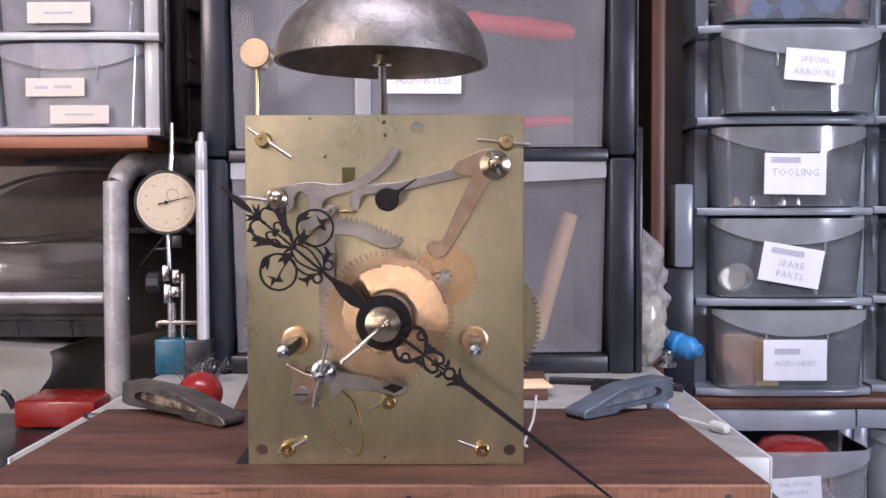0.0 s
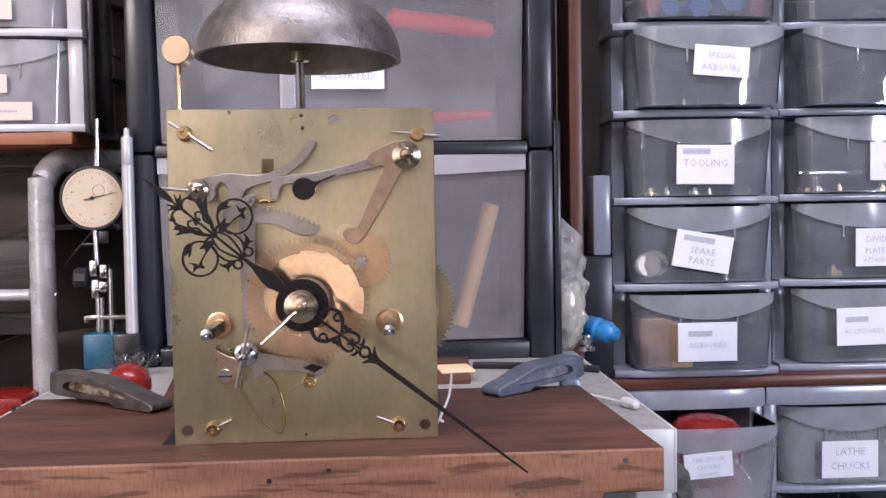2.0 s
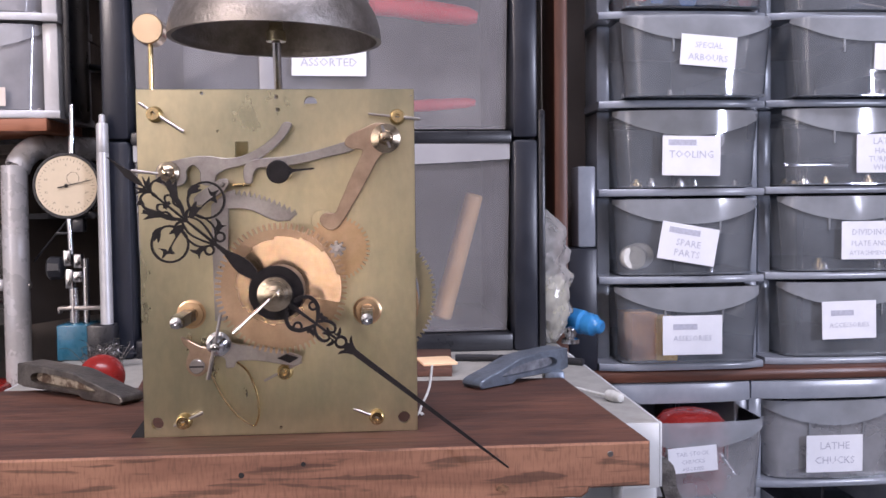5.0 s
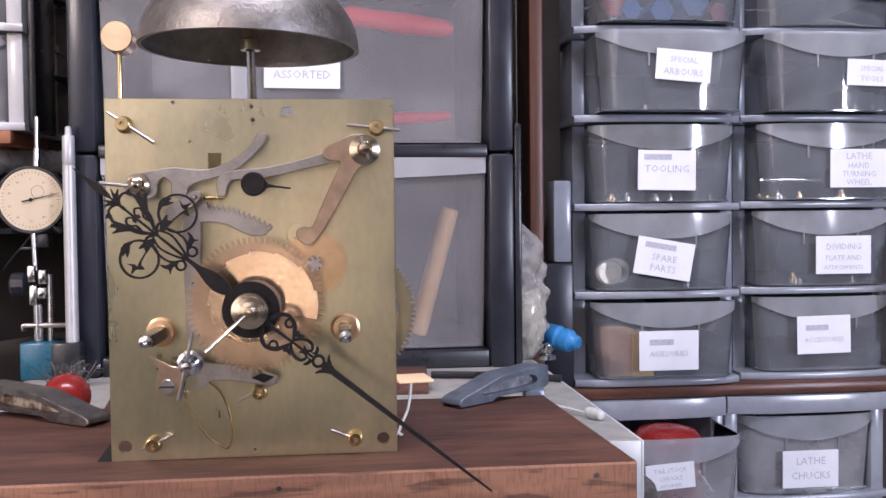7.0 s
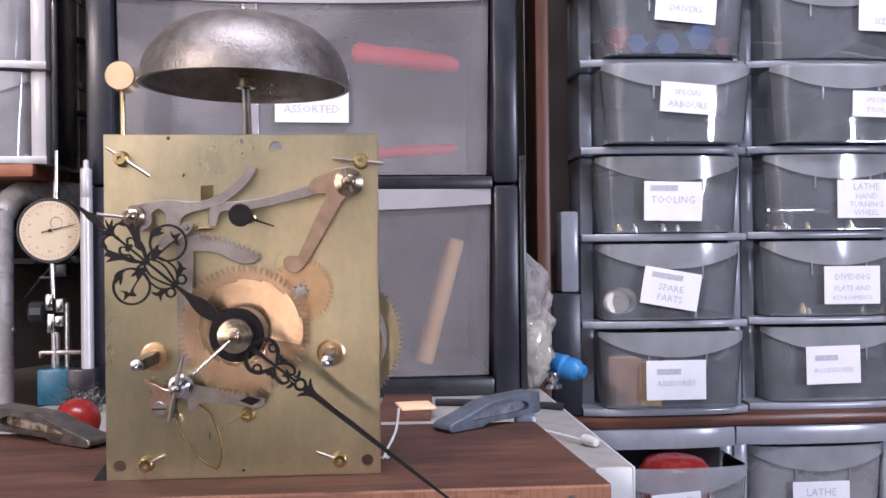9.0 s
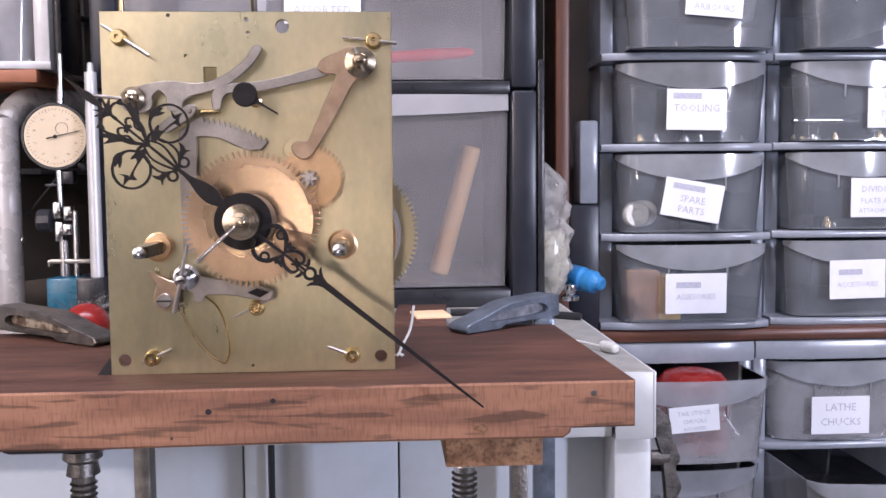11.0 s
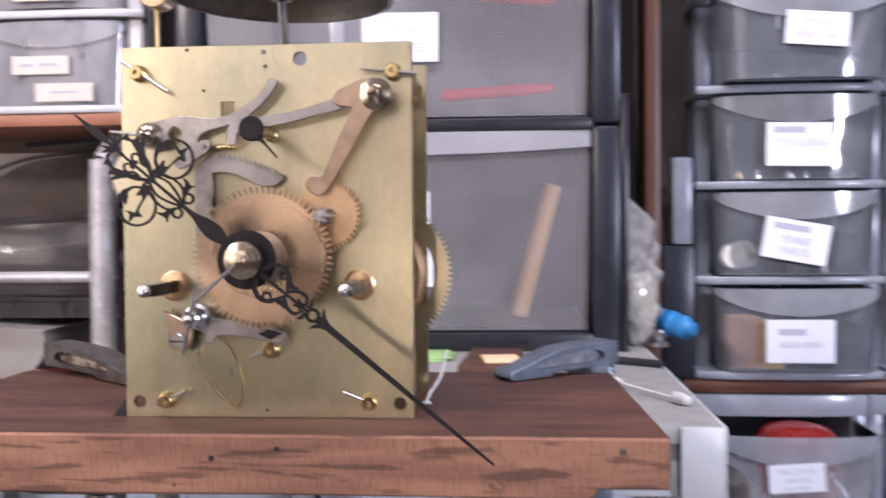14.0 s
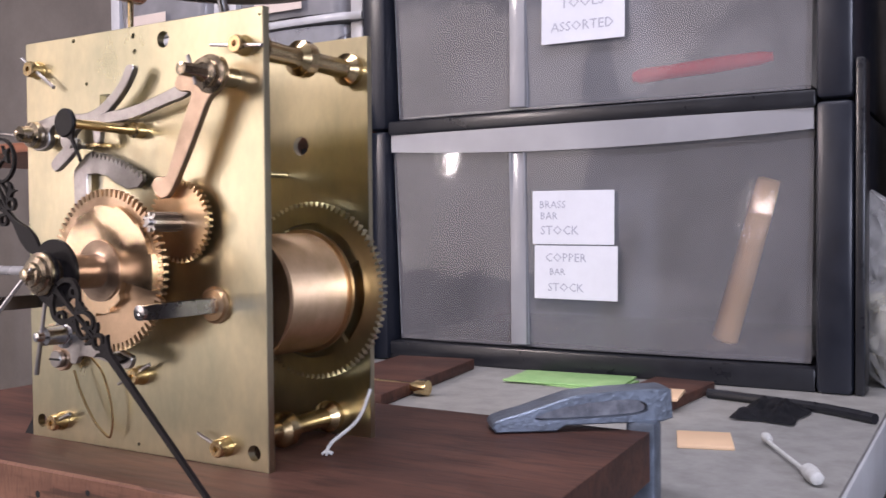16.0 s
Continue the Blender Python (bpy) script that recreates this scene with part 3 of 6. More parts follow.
# ---- drawer units ----
def bowed(bm, x0, x1, z0, z1, y, bow, taper, thick, lean=0.0, mi=0, n=12, lower=None, corner=0.0):
    """A moulded shell that bows outwards, open behind, with a rim of its thickness; its lower edge may follow lower(u)."""
    grids = []
    for back in (0, thick):
        g = []
        for i in range(n + 1):
            u = -1 + 2 * i / n
            col = []
            zb = lower(u) if lower else z0
            for k in range(3):
                z = zb + (z1 - zb) * k / 2
                f = (z1 - z) / max(1e-6, z1 - z0)
                half = (x1 - x0) / 2 - taper * f
                col.append(bm.verts.new(((x0 + x1) / 2 + u * half, y - bow * (1 - u * u) + corner * max(0.0, (abs(u) - 0.84) / 0.16) ** 2 + lean * f + back, z)))
            g.append(col)
        grids.append(g)
    a, b = grids
    for i in range(n):
        for k in range(2):
            bm.faces.new((a[i][k], a[i + 1][k], a[i + 1][k + 1], a[i][k + 1])).material_index = mi
        bm.faces.new((a[i][0], b[i][0], b[i + 1][0], a[i + 1][0])).material_index = mi
        bm.faces.new((a[i][2], a[i + 1][2], b[i + 1][2], b[i][2])).material_index = mi
    for i in (0, n):
        for k in range(2):
            bm.faces.new((a[i][k], a[i][k + 1], b[i][k + 1], b[i][k])).material_index = mi


def ledge(bm, x0, x1, z, y, bow, depth, h):
    """A rounded shelf lip with a bowed front edge."""
    n = 12
    prof = [(0.0, 0.0), (-0.0012, h * 0.25), (-0.0012, h * 0.75), (0.0, h)]
    rows = []
    for i in range(n + 1):
        u = -1 + 2 * i / n
        x = (x0 + x1) / 2 + u * (x1 - x0) / 2
        yy = y - bow * (1 - u ** 4)
        rows.append([bm.verts.new((x, yy + dy, z + dz)) for dy, dz in prof] + [bm.verts.new((x, y + depth, z + h)), bm.verts.new((x, y + depth, z))])
    for p, q in zip(rows, rows[1:]):
        for k in range(6):
            bm.faces.new((p[k], q[k], q[(k + 1) % 6], p[(k + 1) % 6]))
    bm.faces.new(rows[0])
    bm.faces.new(rows[-1])


def note(parent, name, cx, cz, w, h, y, tilt, lines, mat=PAPER, bars=(), size=0.0085):
    """A paper label stuck on a drawer, with its pen lettering; words that may not be shown are bars."""
    bm = B()
    box(bm, -w / 2, w / 2, -0.0004, 0.0, -h / 2, h / 2, 0.00018, seg=1)
    for text, z, hh, *across in lines:
        letters(bm, text, across[0] if across else 0, z, -0.0007, hh)
    for x, z, bw, bh in bars:
        box(bm, x - bw / 2, x + bw / 2, -0.0007, -0.0004, z - bh / 2, z + bh / 2, mi=1)
    bmesh.ops.transform(bm, matrix=Matrix.Translation((cx, y, cz)) @ Matrix.Rotation(radians(tilt), 4, "Y"), verts=bm.verts[:])
    return part(name, bm, [mat, INK], parent, smooth=False)


def tray(t, x0, x1, z0, z1, y, depth, out=0.0, bow=0.010, taper=0.006, lip=0.022, mat=None, lipmat=None, lean=0.0015):
    """One drawer: bowed front, smile-shaped handle lip, sides, floor."""
    mat, lipmat = mat or CLEAR, lipmat or CLEAR_LIP
    yf = y - out
    bm = B()
    bowed(bm, x0, x1, z0, z1, yf, bow, taper, 0.0018, lean=lean, n=24, corner=0.011)
    d = part("drawer", bm, mat, t)
    for sx in (-1, 1):
        bm = B()
        xt, xb = ((x0, x0 + taper) if sx < 0 else (x1, x1 - taper))
        v = [bm.verts.new(p) for p in ((xb, yf + 0.0115 + lean, z0), (xt, yf + 0.0115, z1), (xt, yf + depth, z1), (xb, yf + depth, z0))]
        w = [bm.verts.new((q.co.x - sx * 0.0015, q.co.y, q.co.z)) for q in v]
        bm.faces.new(v)
        for i in range(4):
            bm.faces.new((v[i], v[(i + 1) % 4], w[(i + 1) % 4], w[i]))
        part("drawer_side", bm, mat, d, smooth=False)
    bm = B()
    box(bm, x0 + taper + 0.0016, x1 - taper - 0.0016, yf + 0.003 + lean, yf + depth, z0, z0 + 0.0016)
    part("drawer_floor", bm, mat, d)
    bm = B()
    bowed(bm, x0 - 0.001, x1 + 0.001, z0, z1 + 0.002, yf - 0.0022, bow, 0.0, 0.002, lower=lambda u: z1 - 0.003 - lip * (1 - u * u) ** 0.8, n=24, corner=0.011)
    part("handle_lip", bm, lipmat, d)
    for u in (-0.38, 0.40):
        bm = B()
        cx = (x0 + x1) / 2 + u * (x1 - x0) / 2
        box(bm, cx - 0.0011, cx + 0.0011, yf - bow * (1 - u * u) - 0.0016, yf - bow * (1 - u * u) + 0.0012, z1 - 0.036, z1 - 0.004, 0.0004)
        part("moulded_rib", bm, lipmat, d)
    return d


def drawer_unit(name, x0, x1, y, depth, z0, rows, pitch, post, outs, label, frame_mat, group, ledge_h=0.0075, bow=0.010, lip=0.022, mat=None, lipmat=None, cap=True, back=0.0):
    t = thing(name, (0, 0, 0), label, "drawer unit", group)
    drawers = []
    for sx in (0, 1):
        xa = x0 + back * 0.14 if sx == 0 else x1 - post
        for k in range(rows):
            za = z0 + k * pitch
            bm = B()
            box(bm, xa, xa + post, y + 0.002 + back, y + depth, za + 0.0005, za + pitch - 0.0005, 0.0015)
            part("side_post", bm, frame_mat, t)
    bm = B()
    box(bm, x0 + post, x1 - post, y + depth - 0.004, y + depth, z0, z0 + rows * pitch)
    part("back_panel", bm, INSIDE, t)
    for k in range(rows + (1 if cap else 0)):
        bm = B()
        ledge(bm, x0 - 0.002, x1 + 0.002 - back * 0.3, z0 + k * pitch, y - 0.002, bow * 0.9, depth - 0.01, ledge_h)
        part("ledge", bm, frame_mat, t)
    for k in range(rows):
        za = z0 + k * pitch + ledge_h + 0.0015
        zb = z0 + (k + 1) * pitch - 0.0055
        o = outs[k] if k < len(outs) else 0
        drawers.append(tray(t, x0 + post + 0.001, x1 - post + 0.003, za, zb, y, depth - 0.02, o, bow, 0.006, lip, mat, lipmat))
    return t, drawers


tower_a, da = drawer_unit("drawer_tower", 0.289, 0.477, 0.553, 0.30, 0.826, 5, 0.0945, 0.0145, (0.012, 0.004, 0.006, 0.038, 0.026),
                          "grey five-drawer tower with smoky clear drawers", GREY_PLASTIC, "small drawer towers", back=0.03)
tower_b, db = drawer_unit("drawer_tower", 0.482, 0.670, 0.572, 0.30, 0.8255, 5, 0.0955, 0.0145, (0.004, 0.006, 0.016, 0.036, 0.010),
                          "grey five-drawer tower with smoky clear drawers", GREY_PLASTIC, "small drawer towers", back=0.03)
Y1, Y2 = 0.540, 0.560
note(da[0], "label", 0.3815, 0.8665, 0.0648, 0.042, Y1 - 0.0155, 0, [("ASSESORIES", -0.006, 0.006)], bars=((-0.008, 0.009, 0.026, 0.006),))
note(da[1], "label", 0.379, 0.9635, 0.063, 0.040, Y1 - 0.009, 10, [("SPARE", -0.003, 0.0075), ("PARTS", -0.014, 0.0075)], bars=((-0.006, 0.0125, 0.034, 0.006),))
note(da[2], "label", 0.3815, 1.057, 0.063, 0.042, Y1 - 0.011, 1, [("TOOLING", -0.002, 0.008)], bars=((-0.010, 0.014, 0.030, 0.006),))
note(da[3], "label", 0.3895, 1.1625, 0.0585, 0.0315, Y1 - 0.039, 4.5, [("SPECIAL", 0.003, 0.006), ("ARBOURS", -0.010, 0.007)])
note(da[4], "label", 0.3925, 1.264, 0.0655, 0.040, Y1 - 0.028, 5, [("SCREW", 0.004, 0.007), ("DRIVERS", -0.009, 0.007)])
note(db[0], "label", 0.568, 0.876, 0.062, 0.042, Y2 - 0.009, -1, [("ACCESSORIES", -0.008, 0.0055)], bars=((-0.008, 0.008, 0.026, 0.006),))
note(db[1], "label", 0.590, 0.964, 0.064, 0.042, Y2 - 0.010, 0, [("DIVIDING", 0.006, 0.007), ("PLATE AND", -0.006, 0.006), ("ATTACHMENTS", -0.016, 0.0048)])
note(db[2], "label", 0.603, 1.059, 0.066, 0.042, Y2 - 0.018, 0, [("LATHE", 0.010, 0.0075), ("HAND", 0.0, 0.0065), ("TURNING", -0.009, 0.0065), ("WHEEL", -0.018, 0.0065)])
note(db[3], "label", 0.607, 1.160, 0.056, 0.028, Y2 - 0.036, 2, [("SPECIAL", 0.002, 0.0055), ("TOOLS", -0.009, 0.006)])
note(db[4], "label", 0.628, 1.264, 0.058, 0.040, Y2 - 0.014, 2, [("SIZES", -0.012, 0.007)])

# dark wood shelf under the towers, and the lower pair of towers beneath it
bm = B()
box(bm, 0.272, 0.78, 0.545, 0.90, 0.8115, 0.8250, 0.004)
tagged(part("shelf_right", bm, DARK_WOOD), "dark stained wooden shelf with a rounded front edge", "shelf", kind="structure")
low_a, la = drawer_unit("drawer_tower", 0.272, 0.4535, 0.552, 0.30, 0.502, 3, 0.0960, 0.0145, (0.03, 0.055, 0.076),
                        "grey lower drawer tower with pulled-out clear drawers", GREY_PLASTIC, "small drawer towers", mat=CLEAR_PALE, cap=False)
low_b, lb = drawer_unit("drawer_tower", 0.4555, 0.640, 0.552, 0.30, 0.495, 3, 0.0990, 0.0145, (0.0, 0.11, 0.0),
                        "grey lower drawer tower with milky clear drawers", GREY_PLASTIC, "small drawer towers", mat=CLEAR_PALE, cap=False)
for t, x0, x1, zt in ((low_a, 0.272, 0.4535, 0.7905), (low_b, 0.4555, 0.640, 0.792)):
    bm = B()
    ledge(bm, x0, x1, zt, 0.548, 0.009, 0.29, 0.811 - zt)
    part("top_slab", bm, GREY_PLASTIC, t)
note(lb[2], "label", 0.546, 0.7305, 0.064, 0.041, 0.538, 0, [("LATHE", 0.005, 0.0085), ("CHUCKS", -0.011, 0.0085)])
note(la[2], "label", 0.360, 0.7505, 0.050, 0.026, 0.4610, -4, [("TAIL STOCK", 0.004, 0.0045), ("CHUCKS", -0.004, 0.0045), ("ASSORTED", -0.011, 0.0035)])


# ---- big dark-framed storage tower ----
def storage_tower():
    t = thing("storage_tower", (0, 0, 0), "tall black-framed storage tower with frosted grey drawers", "drawer unit")
    for x0, x1 in ((-0.2015, -0.1775), (0.1765, 0.2005)):
        for z0, z1 in ((T, 1.069), (1.0705, 1.265), (1.2665, 1.46)):
            bm = B()
            box(bm, x0, x1, 0.434, 0.70, z0, z1, 0.004)
            part("corner_post", bm, NAVY_PLASTIC, t)
    for z0, z1 in ((T, 0.885), (1.0655, 1.0775), (1.262, 1.275)):
        bm = B()
        box(bm, -0.1772, 0.1762, 0.437, 0.70, z0, z1, 0.002)
        part("cross_rail", bm, BLACK_PLASTIC, t)
    bm = B()
    box(bm, -0.177, 0.176, 0.69, 0.70, T, 1.46)
    part("back_panel", bm, GREY_PLASTIC, t)
    drawers = []
    for z0, z1 in ((0.8865, 1.0648), (1.0795, 1.2605), (1.2765, 1.455)):
        bm = B()
        bowed(bm, -0.1755, 0.1745, z0, z1, 0.443, 0.005, 0.003, 0.002, lean=0.006, n=20)
        box(bm, -0.172, 0.171, 0.4515, 0.68, z0 + 0.001, z0 + 0.003)
        d = part("drawer", bm, FROST, t)
        drawers.append(d)
        bm = B()
        bowed(bm, -0.1755, 0.1745, z0, z1 + 0.0005, 0.440, 0.005, 0.0, 0.002, lower=lambda u: z1 - 0.014 - 0.006 * (1 - u * u))
        part("handle_lip", bm, FROST_LIP, d)
        bm = B()
        for x in (-0.058, -0.046):
            rod(bm, (x, 0.4445, z0 + 0.002), (x, 0.4385, z1 - 0.02), 0.0016, seg=8)
        box(bm, -0.059, -0.045, 0.4390, 0.4435, z0 + 0.002, z1 - 0.02, 0.0008)
        part("moulded_ridge", bm, FROST_LIP, d)
    note(drawers[1], "label", 0.0055, 1.1505, 0.069, 0.044, 0.4372, 0.5, [("TOOLS", 0.005, 0.0085), ("ASSORTED", -0.013, 0.008)])
    note(drawers[0], "label", -0.0035, 0.9915, 0.069, 0.0425, 0.4374, 0.5, [("BRASS", 0.0075, 0.0062, -0.017), ("BAR", -0.0015, 0.0062, -0.020), ("STOCK", -0.0135, 0.0075, -0.011)])
    note(drawers[0], "label", -0.0015, 0.948, 0.070, 0.0425, 0.4374, 0.5, [("COPPER", 0.0085, 0.0072, -0.008), ("BAR", -0.0020, 0.0055, -0.015), ("STOCK", -0.0150, 0.0070, -0.008)])
    return t


storage_tower()


def inside_thing(name, label, category, mat, build):
    t = thing(name, (0, 0, 0), label, category)
    bm = B()
    build(bm)
    part("body", bm, mat, t)
    return t


def red_handle(bm, a, b, r):
    lathe(bm, a, b, [(0, r * 0.6), (0.006, r), (0.03, r * 0.9), (0.06, r), (0.095, r * 0.85), (0.104, r * 0.5)], 16)


inside_thing("red_tool", "long faded red plastic tool lying in the frosted drawer", "tool", RED_SOFT, lambda bm: red_handle(bm, (0.043, 0.4560, 1.199), (0.150, 0.4560, 1.186), 0.0105))
inside_thing("red_tool", "long faded red plastic tool lying in the frosted drawer", "tool", RED_SOFT, lambda bm: red_handle(bm, (0.040, 0.457, 1.100), (0.1, 0.457, 1.1035), 0.006))
# rod added in place of the orange reflection slanting across the lower drawer
inside_thing("streak_rod", "orange rod put in for a slanting reflection on the frosted drawer", "stick", STREAK_TONE, lambda bm: rod(bm, (0.109, 0.4585, 0.8985), (0.142, 0.4545, 1.018), 0.0095, 0.0085))


# ---- uprights between the towers ----
bm = B()
box(bm, 0.2345, 0.2495, 0.53, 0.60, 0.0, 2.2, 0.003)
tagged(part("trim_upright", bm, UPRIGHT_WOOD), "brown wooden upright post of the shelving", "upright", kind="structure")
# added dark sheets whose colour gives the shade in the gaps by the upright
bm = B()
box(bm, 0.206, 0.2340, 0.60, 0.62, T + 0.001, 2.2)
tagged(part("trim_shade", bm, WALL_DARK), "dark sheet standing in for shade in the gap behind the upright", "backing", kind="structure")
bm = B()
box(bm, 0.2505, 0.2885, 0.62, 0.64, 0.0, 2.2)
tagged(part("trim_shade_1", bm, WALL_DARK), "dark sheet standing in for shade beside the drawer tower", "backing", kind="structure")

# a wider dark sheet added for the shade beyond the towers
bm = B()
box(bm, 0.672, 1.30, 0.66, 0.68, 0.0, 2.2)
tagged(part("trim_shade_2", bm, WALL_DARK), "dark sheet standing in for shade past the drawer towers", "backing", kind="structure")

t = thing("black_case", (0, 0, 0), "tall narrow black plastic case standing on the table", "case")
bm = B()
box(bm, 0.2012, 0.2078, 0.436, 0.4605, T, 1.097, 0.002)
part("body", bm, BLACK_PLASTIC, t)
t = thing("blue_case", (0, 0, 0), "dark blue plastic case with a grey lid", "case")
bm = B()
box(bm, 0.2535, 0.2865, 0.552, 0.590, 0.8255, 0.9595, 0.003)
part("body", bm, NAVY_PLASTIC, t)
bm = B()
box(bm, 0.2646, 0.2845, 0.553, 0.589, 0.960, 1.048, 0.003)
part("lid", bm, GREY_PLASTIC, t)


# ---- clock movement ----
# x to the right, z up from the foot of the front plate, y inwards from its face
PIVOT = (0.0025, 0.0707)
ROUND = math.tau


def boss(t, name, x, z, profile, mat, label="", seg=24):
    bm = B()
    lathe(bm, (x, 0, z), (x, -1, z), profile, seg)
    return part(name, bm, mat, t, label)


def taper_pin(t, x0, z0, x1, z1, y, r0=0.0009, r1=0.0005, name="taper_pin"):
    bm = B()
    rod(bm, (x0, y, z0), (x1, y, z1), r0, r1, 10)
    return part(name, bm, STEEL, t)


def flat(t, name, pts, y0, y1, mat, label="", holes=(), smooth_n=4, rim=0.0003):
    """A flat part cut from sheet, with softly broken edges."""
    bm = B()
    sheet(bm, [(p.x, p.y) for p in curve(pts, smooth_n, True)] if smooth_n else pts, y0, y1, holes, chamfer=rim)
    return part(name, bm, mat, t, label)


def great_wheel(t, x, z, barrel_r):
    bm = B()
    sheet(bm, gear(0.0362, 0.0342, 84, x, z), 0.0530, 0.0560, [circle(x, z, 0.0275, 40)])
    w = part("great_wheel", bm, BRASS, t, "large toothed brass wheel between the plates")
    for a in (0.6, 2.17, 3.74, 5.31):
        bm = B()
        c, s = math.cos(a), math.sin(a)
        sheet(bm, [(x + 0.010 * c - 0.003 * s, z + 0.010 * s + 0.003 * c), (x + 0.0276 * c - 0.003 * s, z + 0.0276 * s + 0.003 * c), (x + 0.0276 * c + 0.003 * s, z + 0.0276 * s - 0.003 * c), (x + 0.010 * c + 0.003 * s, z + 0.010 * s - 0.003 * c)], 0.0532, 0.0558)
        part("wheel_spoke", bm, BRASS, w)
    bm = B()
    b = barrel_r
    grooves = [(0.0020 + 0.0013 * k + d, b - c) for k in range(27) for d, c in ((0.0, 0.0006), (0.00045, 0.0), (0.00090, 0.0))]
    lathe(bm, (x, 0.0105, z), (x, 1, z), [(0.0, 0.0), (0.0, b + 0.0015), (0.0018, b + 0.0015)] + grooves + [(0.0375, b), (0.0377, b + 0.0015), (0.0395, b + 0.0015), (0.0395, 0.010), (0.0465, 0.010), (0.0465, 0.0)], 44)
    part("winding_barrel", bm, BRASS_TURNED, t, "turned brass winding barrel with fine line grooves")


def scroll_ring(bm, put, u, v, r, w, y0, y1, a0=0.0, a1=ROUND, n=28):
    pts = [put(u + r * math.cos(a0 + (a1 - a0) * k / n), v + r * math.sin(a0 + (a1 - a0) * k / n)) for k in range(n + 1)]
    stroke(bm, pts, [w, w], y0, y1)


def hour_pointer(t):
    """Pierced blued-steel hour pointer; its two halves mirror each other about the stem."""
    k, d, nrm = 8.29e-5, Vector((-0.765, 0.644)), Vector((0.644, 0.765))

    def put(u, v):
        p = d * (u * k) + nrm * (v * k)
        return (p.x, p.y)

    y0, y1 = -0.0008, 0.0006
    bm = B()
    step = [0.0]

    def layer():
        step[0] += 0.000012
        return step[0]

    def leaf(pts):
        e = layer()
        cu, cv = sum(p[0] for p in pts) / len(pts), sum(p[1] for p in pts) / len(pts)
        f = 0.97 if abs(cv) > 1 else 1.0
        sheet(bm, [put(cu + (p.x - cu) * f, cv + (p.y - cv) * f) for p in curve(pts, 3, True)], y0 + e, y1 + e)

    def line(pts, ws, n=5):
        e = layer()
        stroke(bm, [put(p.x, p.y) for p in curve(pts, n)], [w * k for w in ws], y0 + e, y1 + e)

    sheet(bm, circle(0, 0, 0.0118, 40), y0, y1, [circle(0, 0, 0.0052, 24)])
    leaf([(118, 0), (150, 26), (205, 40), (265, 34), (335, 13), (408, 7), (408, -7), (335, -13), (265, -34), (205, -40), (150, -26)])
    line([(395, 0), (600, 0), (900, 0)], (15, 11, 9))
    leaf([(580, 0), (597, 16), (612, 0), (597, -16)])
    for s in (1, -1):
        scroll_ring(bm, put, 578, 146 * s, 93, 11 * k, y0 + layer(), y1 + step[0])
        line([(400, 4 * s), (470, 30 * s), (540, 42 * s), (600, 20 * s)], (12, 9, 9))
        line([(402, 6 * s), (455, 62 * s), (520, 70 * s), (590, 56 * s), (640, 78 * s)], (11, 9, 9))
        line([(600, 8 * s), (616, 40 * s), (608, 74 * s)], (15, 13, 10))
        leaf([(586, 32 * s), (582, 69 * s), (576, 114 * s), (569, 158 * s), (563, 184 * s), (579, 182 * s), (612, 204 * s), (583, 198 * s), (561, 231 * s), (557, 198 * s), (526, 171 * s), (557, 161 * s), (569, 121 * s), (573, 77 * s), (572, 31 * s)])
        leaf([(649, 83 * s), (657, 120 * s), (641, 144 * s), (627, 178 * s), (651, 162 * s), (648, 187 * s), (676, 161 * s), (682, 128 * s)])
        leaf([(585, 22 * s), (605, 42 * s), (616, 81 * s), (613, 111 * s), (595, 90 * s), (571, 105 * s), (573, 74 * s), (571, 40 * s)])
        scroll_ring(bm, put, 404, 44 * s, 23, 11 * k, y0 + layer(), y1 + step[0])
        leaf([(486, 105 * s), (460, 89 * s), (448, 58 * s), (421, 43 * s), (426, 70 * s), (426, 90 * s), (415, 112 * s), (436, 99 * s), (458, 107 * s)])
        line([(610, 10 * s), (660, 42 * s), (720, 62 * s), (790, 100 * s)], (12, 26, 14))
        leaf([(624, 27 * s), (664, 30 * s), (704, 43 * s), (747, 59 * s), (787, 74 * s), (820, 77 * s), (794, 89 * s), (765, 81 * s), (793, 117 * s), (756, 99 * s), (760, 134 * s), (727, 97 * s), (694, 66 * s), (661, 42 * s)])
        scroll_ring(bm, put, 662, 152 * s, 16, 9 * k, y0 + layer(), y1 + step[0], n=16)
        leaf([(741, 19 * s), (729, -9 * s), (716, -25 * s), (712, -1 * s), (702, 21 * s), (728, 14 * s)])
        line([(656, 32 * s), (693, 29 * s), (712, 45 * s), (736, 49 * s), (751, 31 * s), (739, 13 * s)], (11, 10, 9))
        line([(785, -2 * s), (812, -1 * s), (837, 18 * s), (844, 46 * s), (832, 68 * s), (809, 80 * s)], (10, 10, 10))
        leaf([(844, 54 * s), (838, 73 * s), (833, 94 * s), (811, 81 * s), (794, 89 * s), (805, 70 * s), (829, 60 * s)])
        leaf([(803, -4 * s), (824, 9 * s), (850, 31 * s), (877, 59 * s), (870, 28 * s), (905, 37 * s), (870, 11 * s), (846, -2 * s), (825, -6 * s)])
    leaf([(872, 0), (900, 12), (960, 20), (1000, 12), (1050, 6), (1105, 0), (1050, -6), (1000, -12), (960, -20), (900, -12)])
    ob = part("hour_pointer", bm, BLUED, t, "black pierced filigree hour pointer", smooth=False)
    ob.location = (PIVOT[0], -0.0378, PIVOT[1])
    return ob


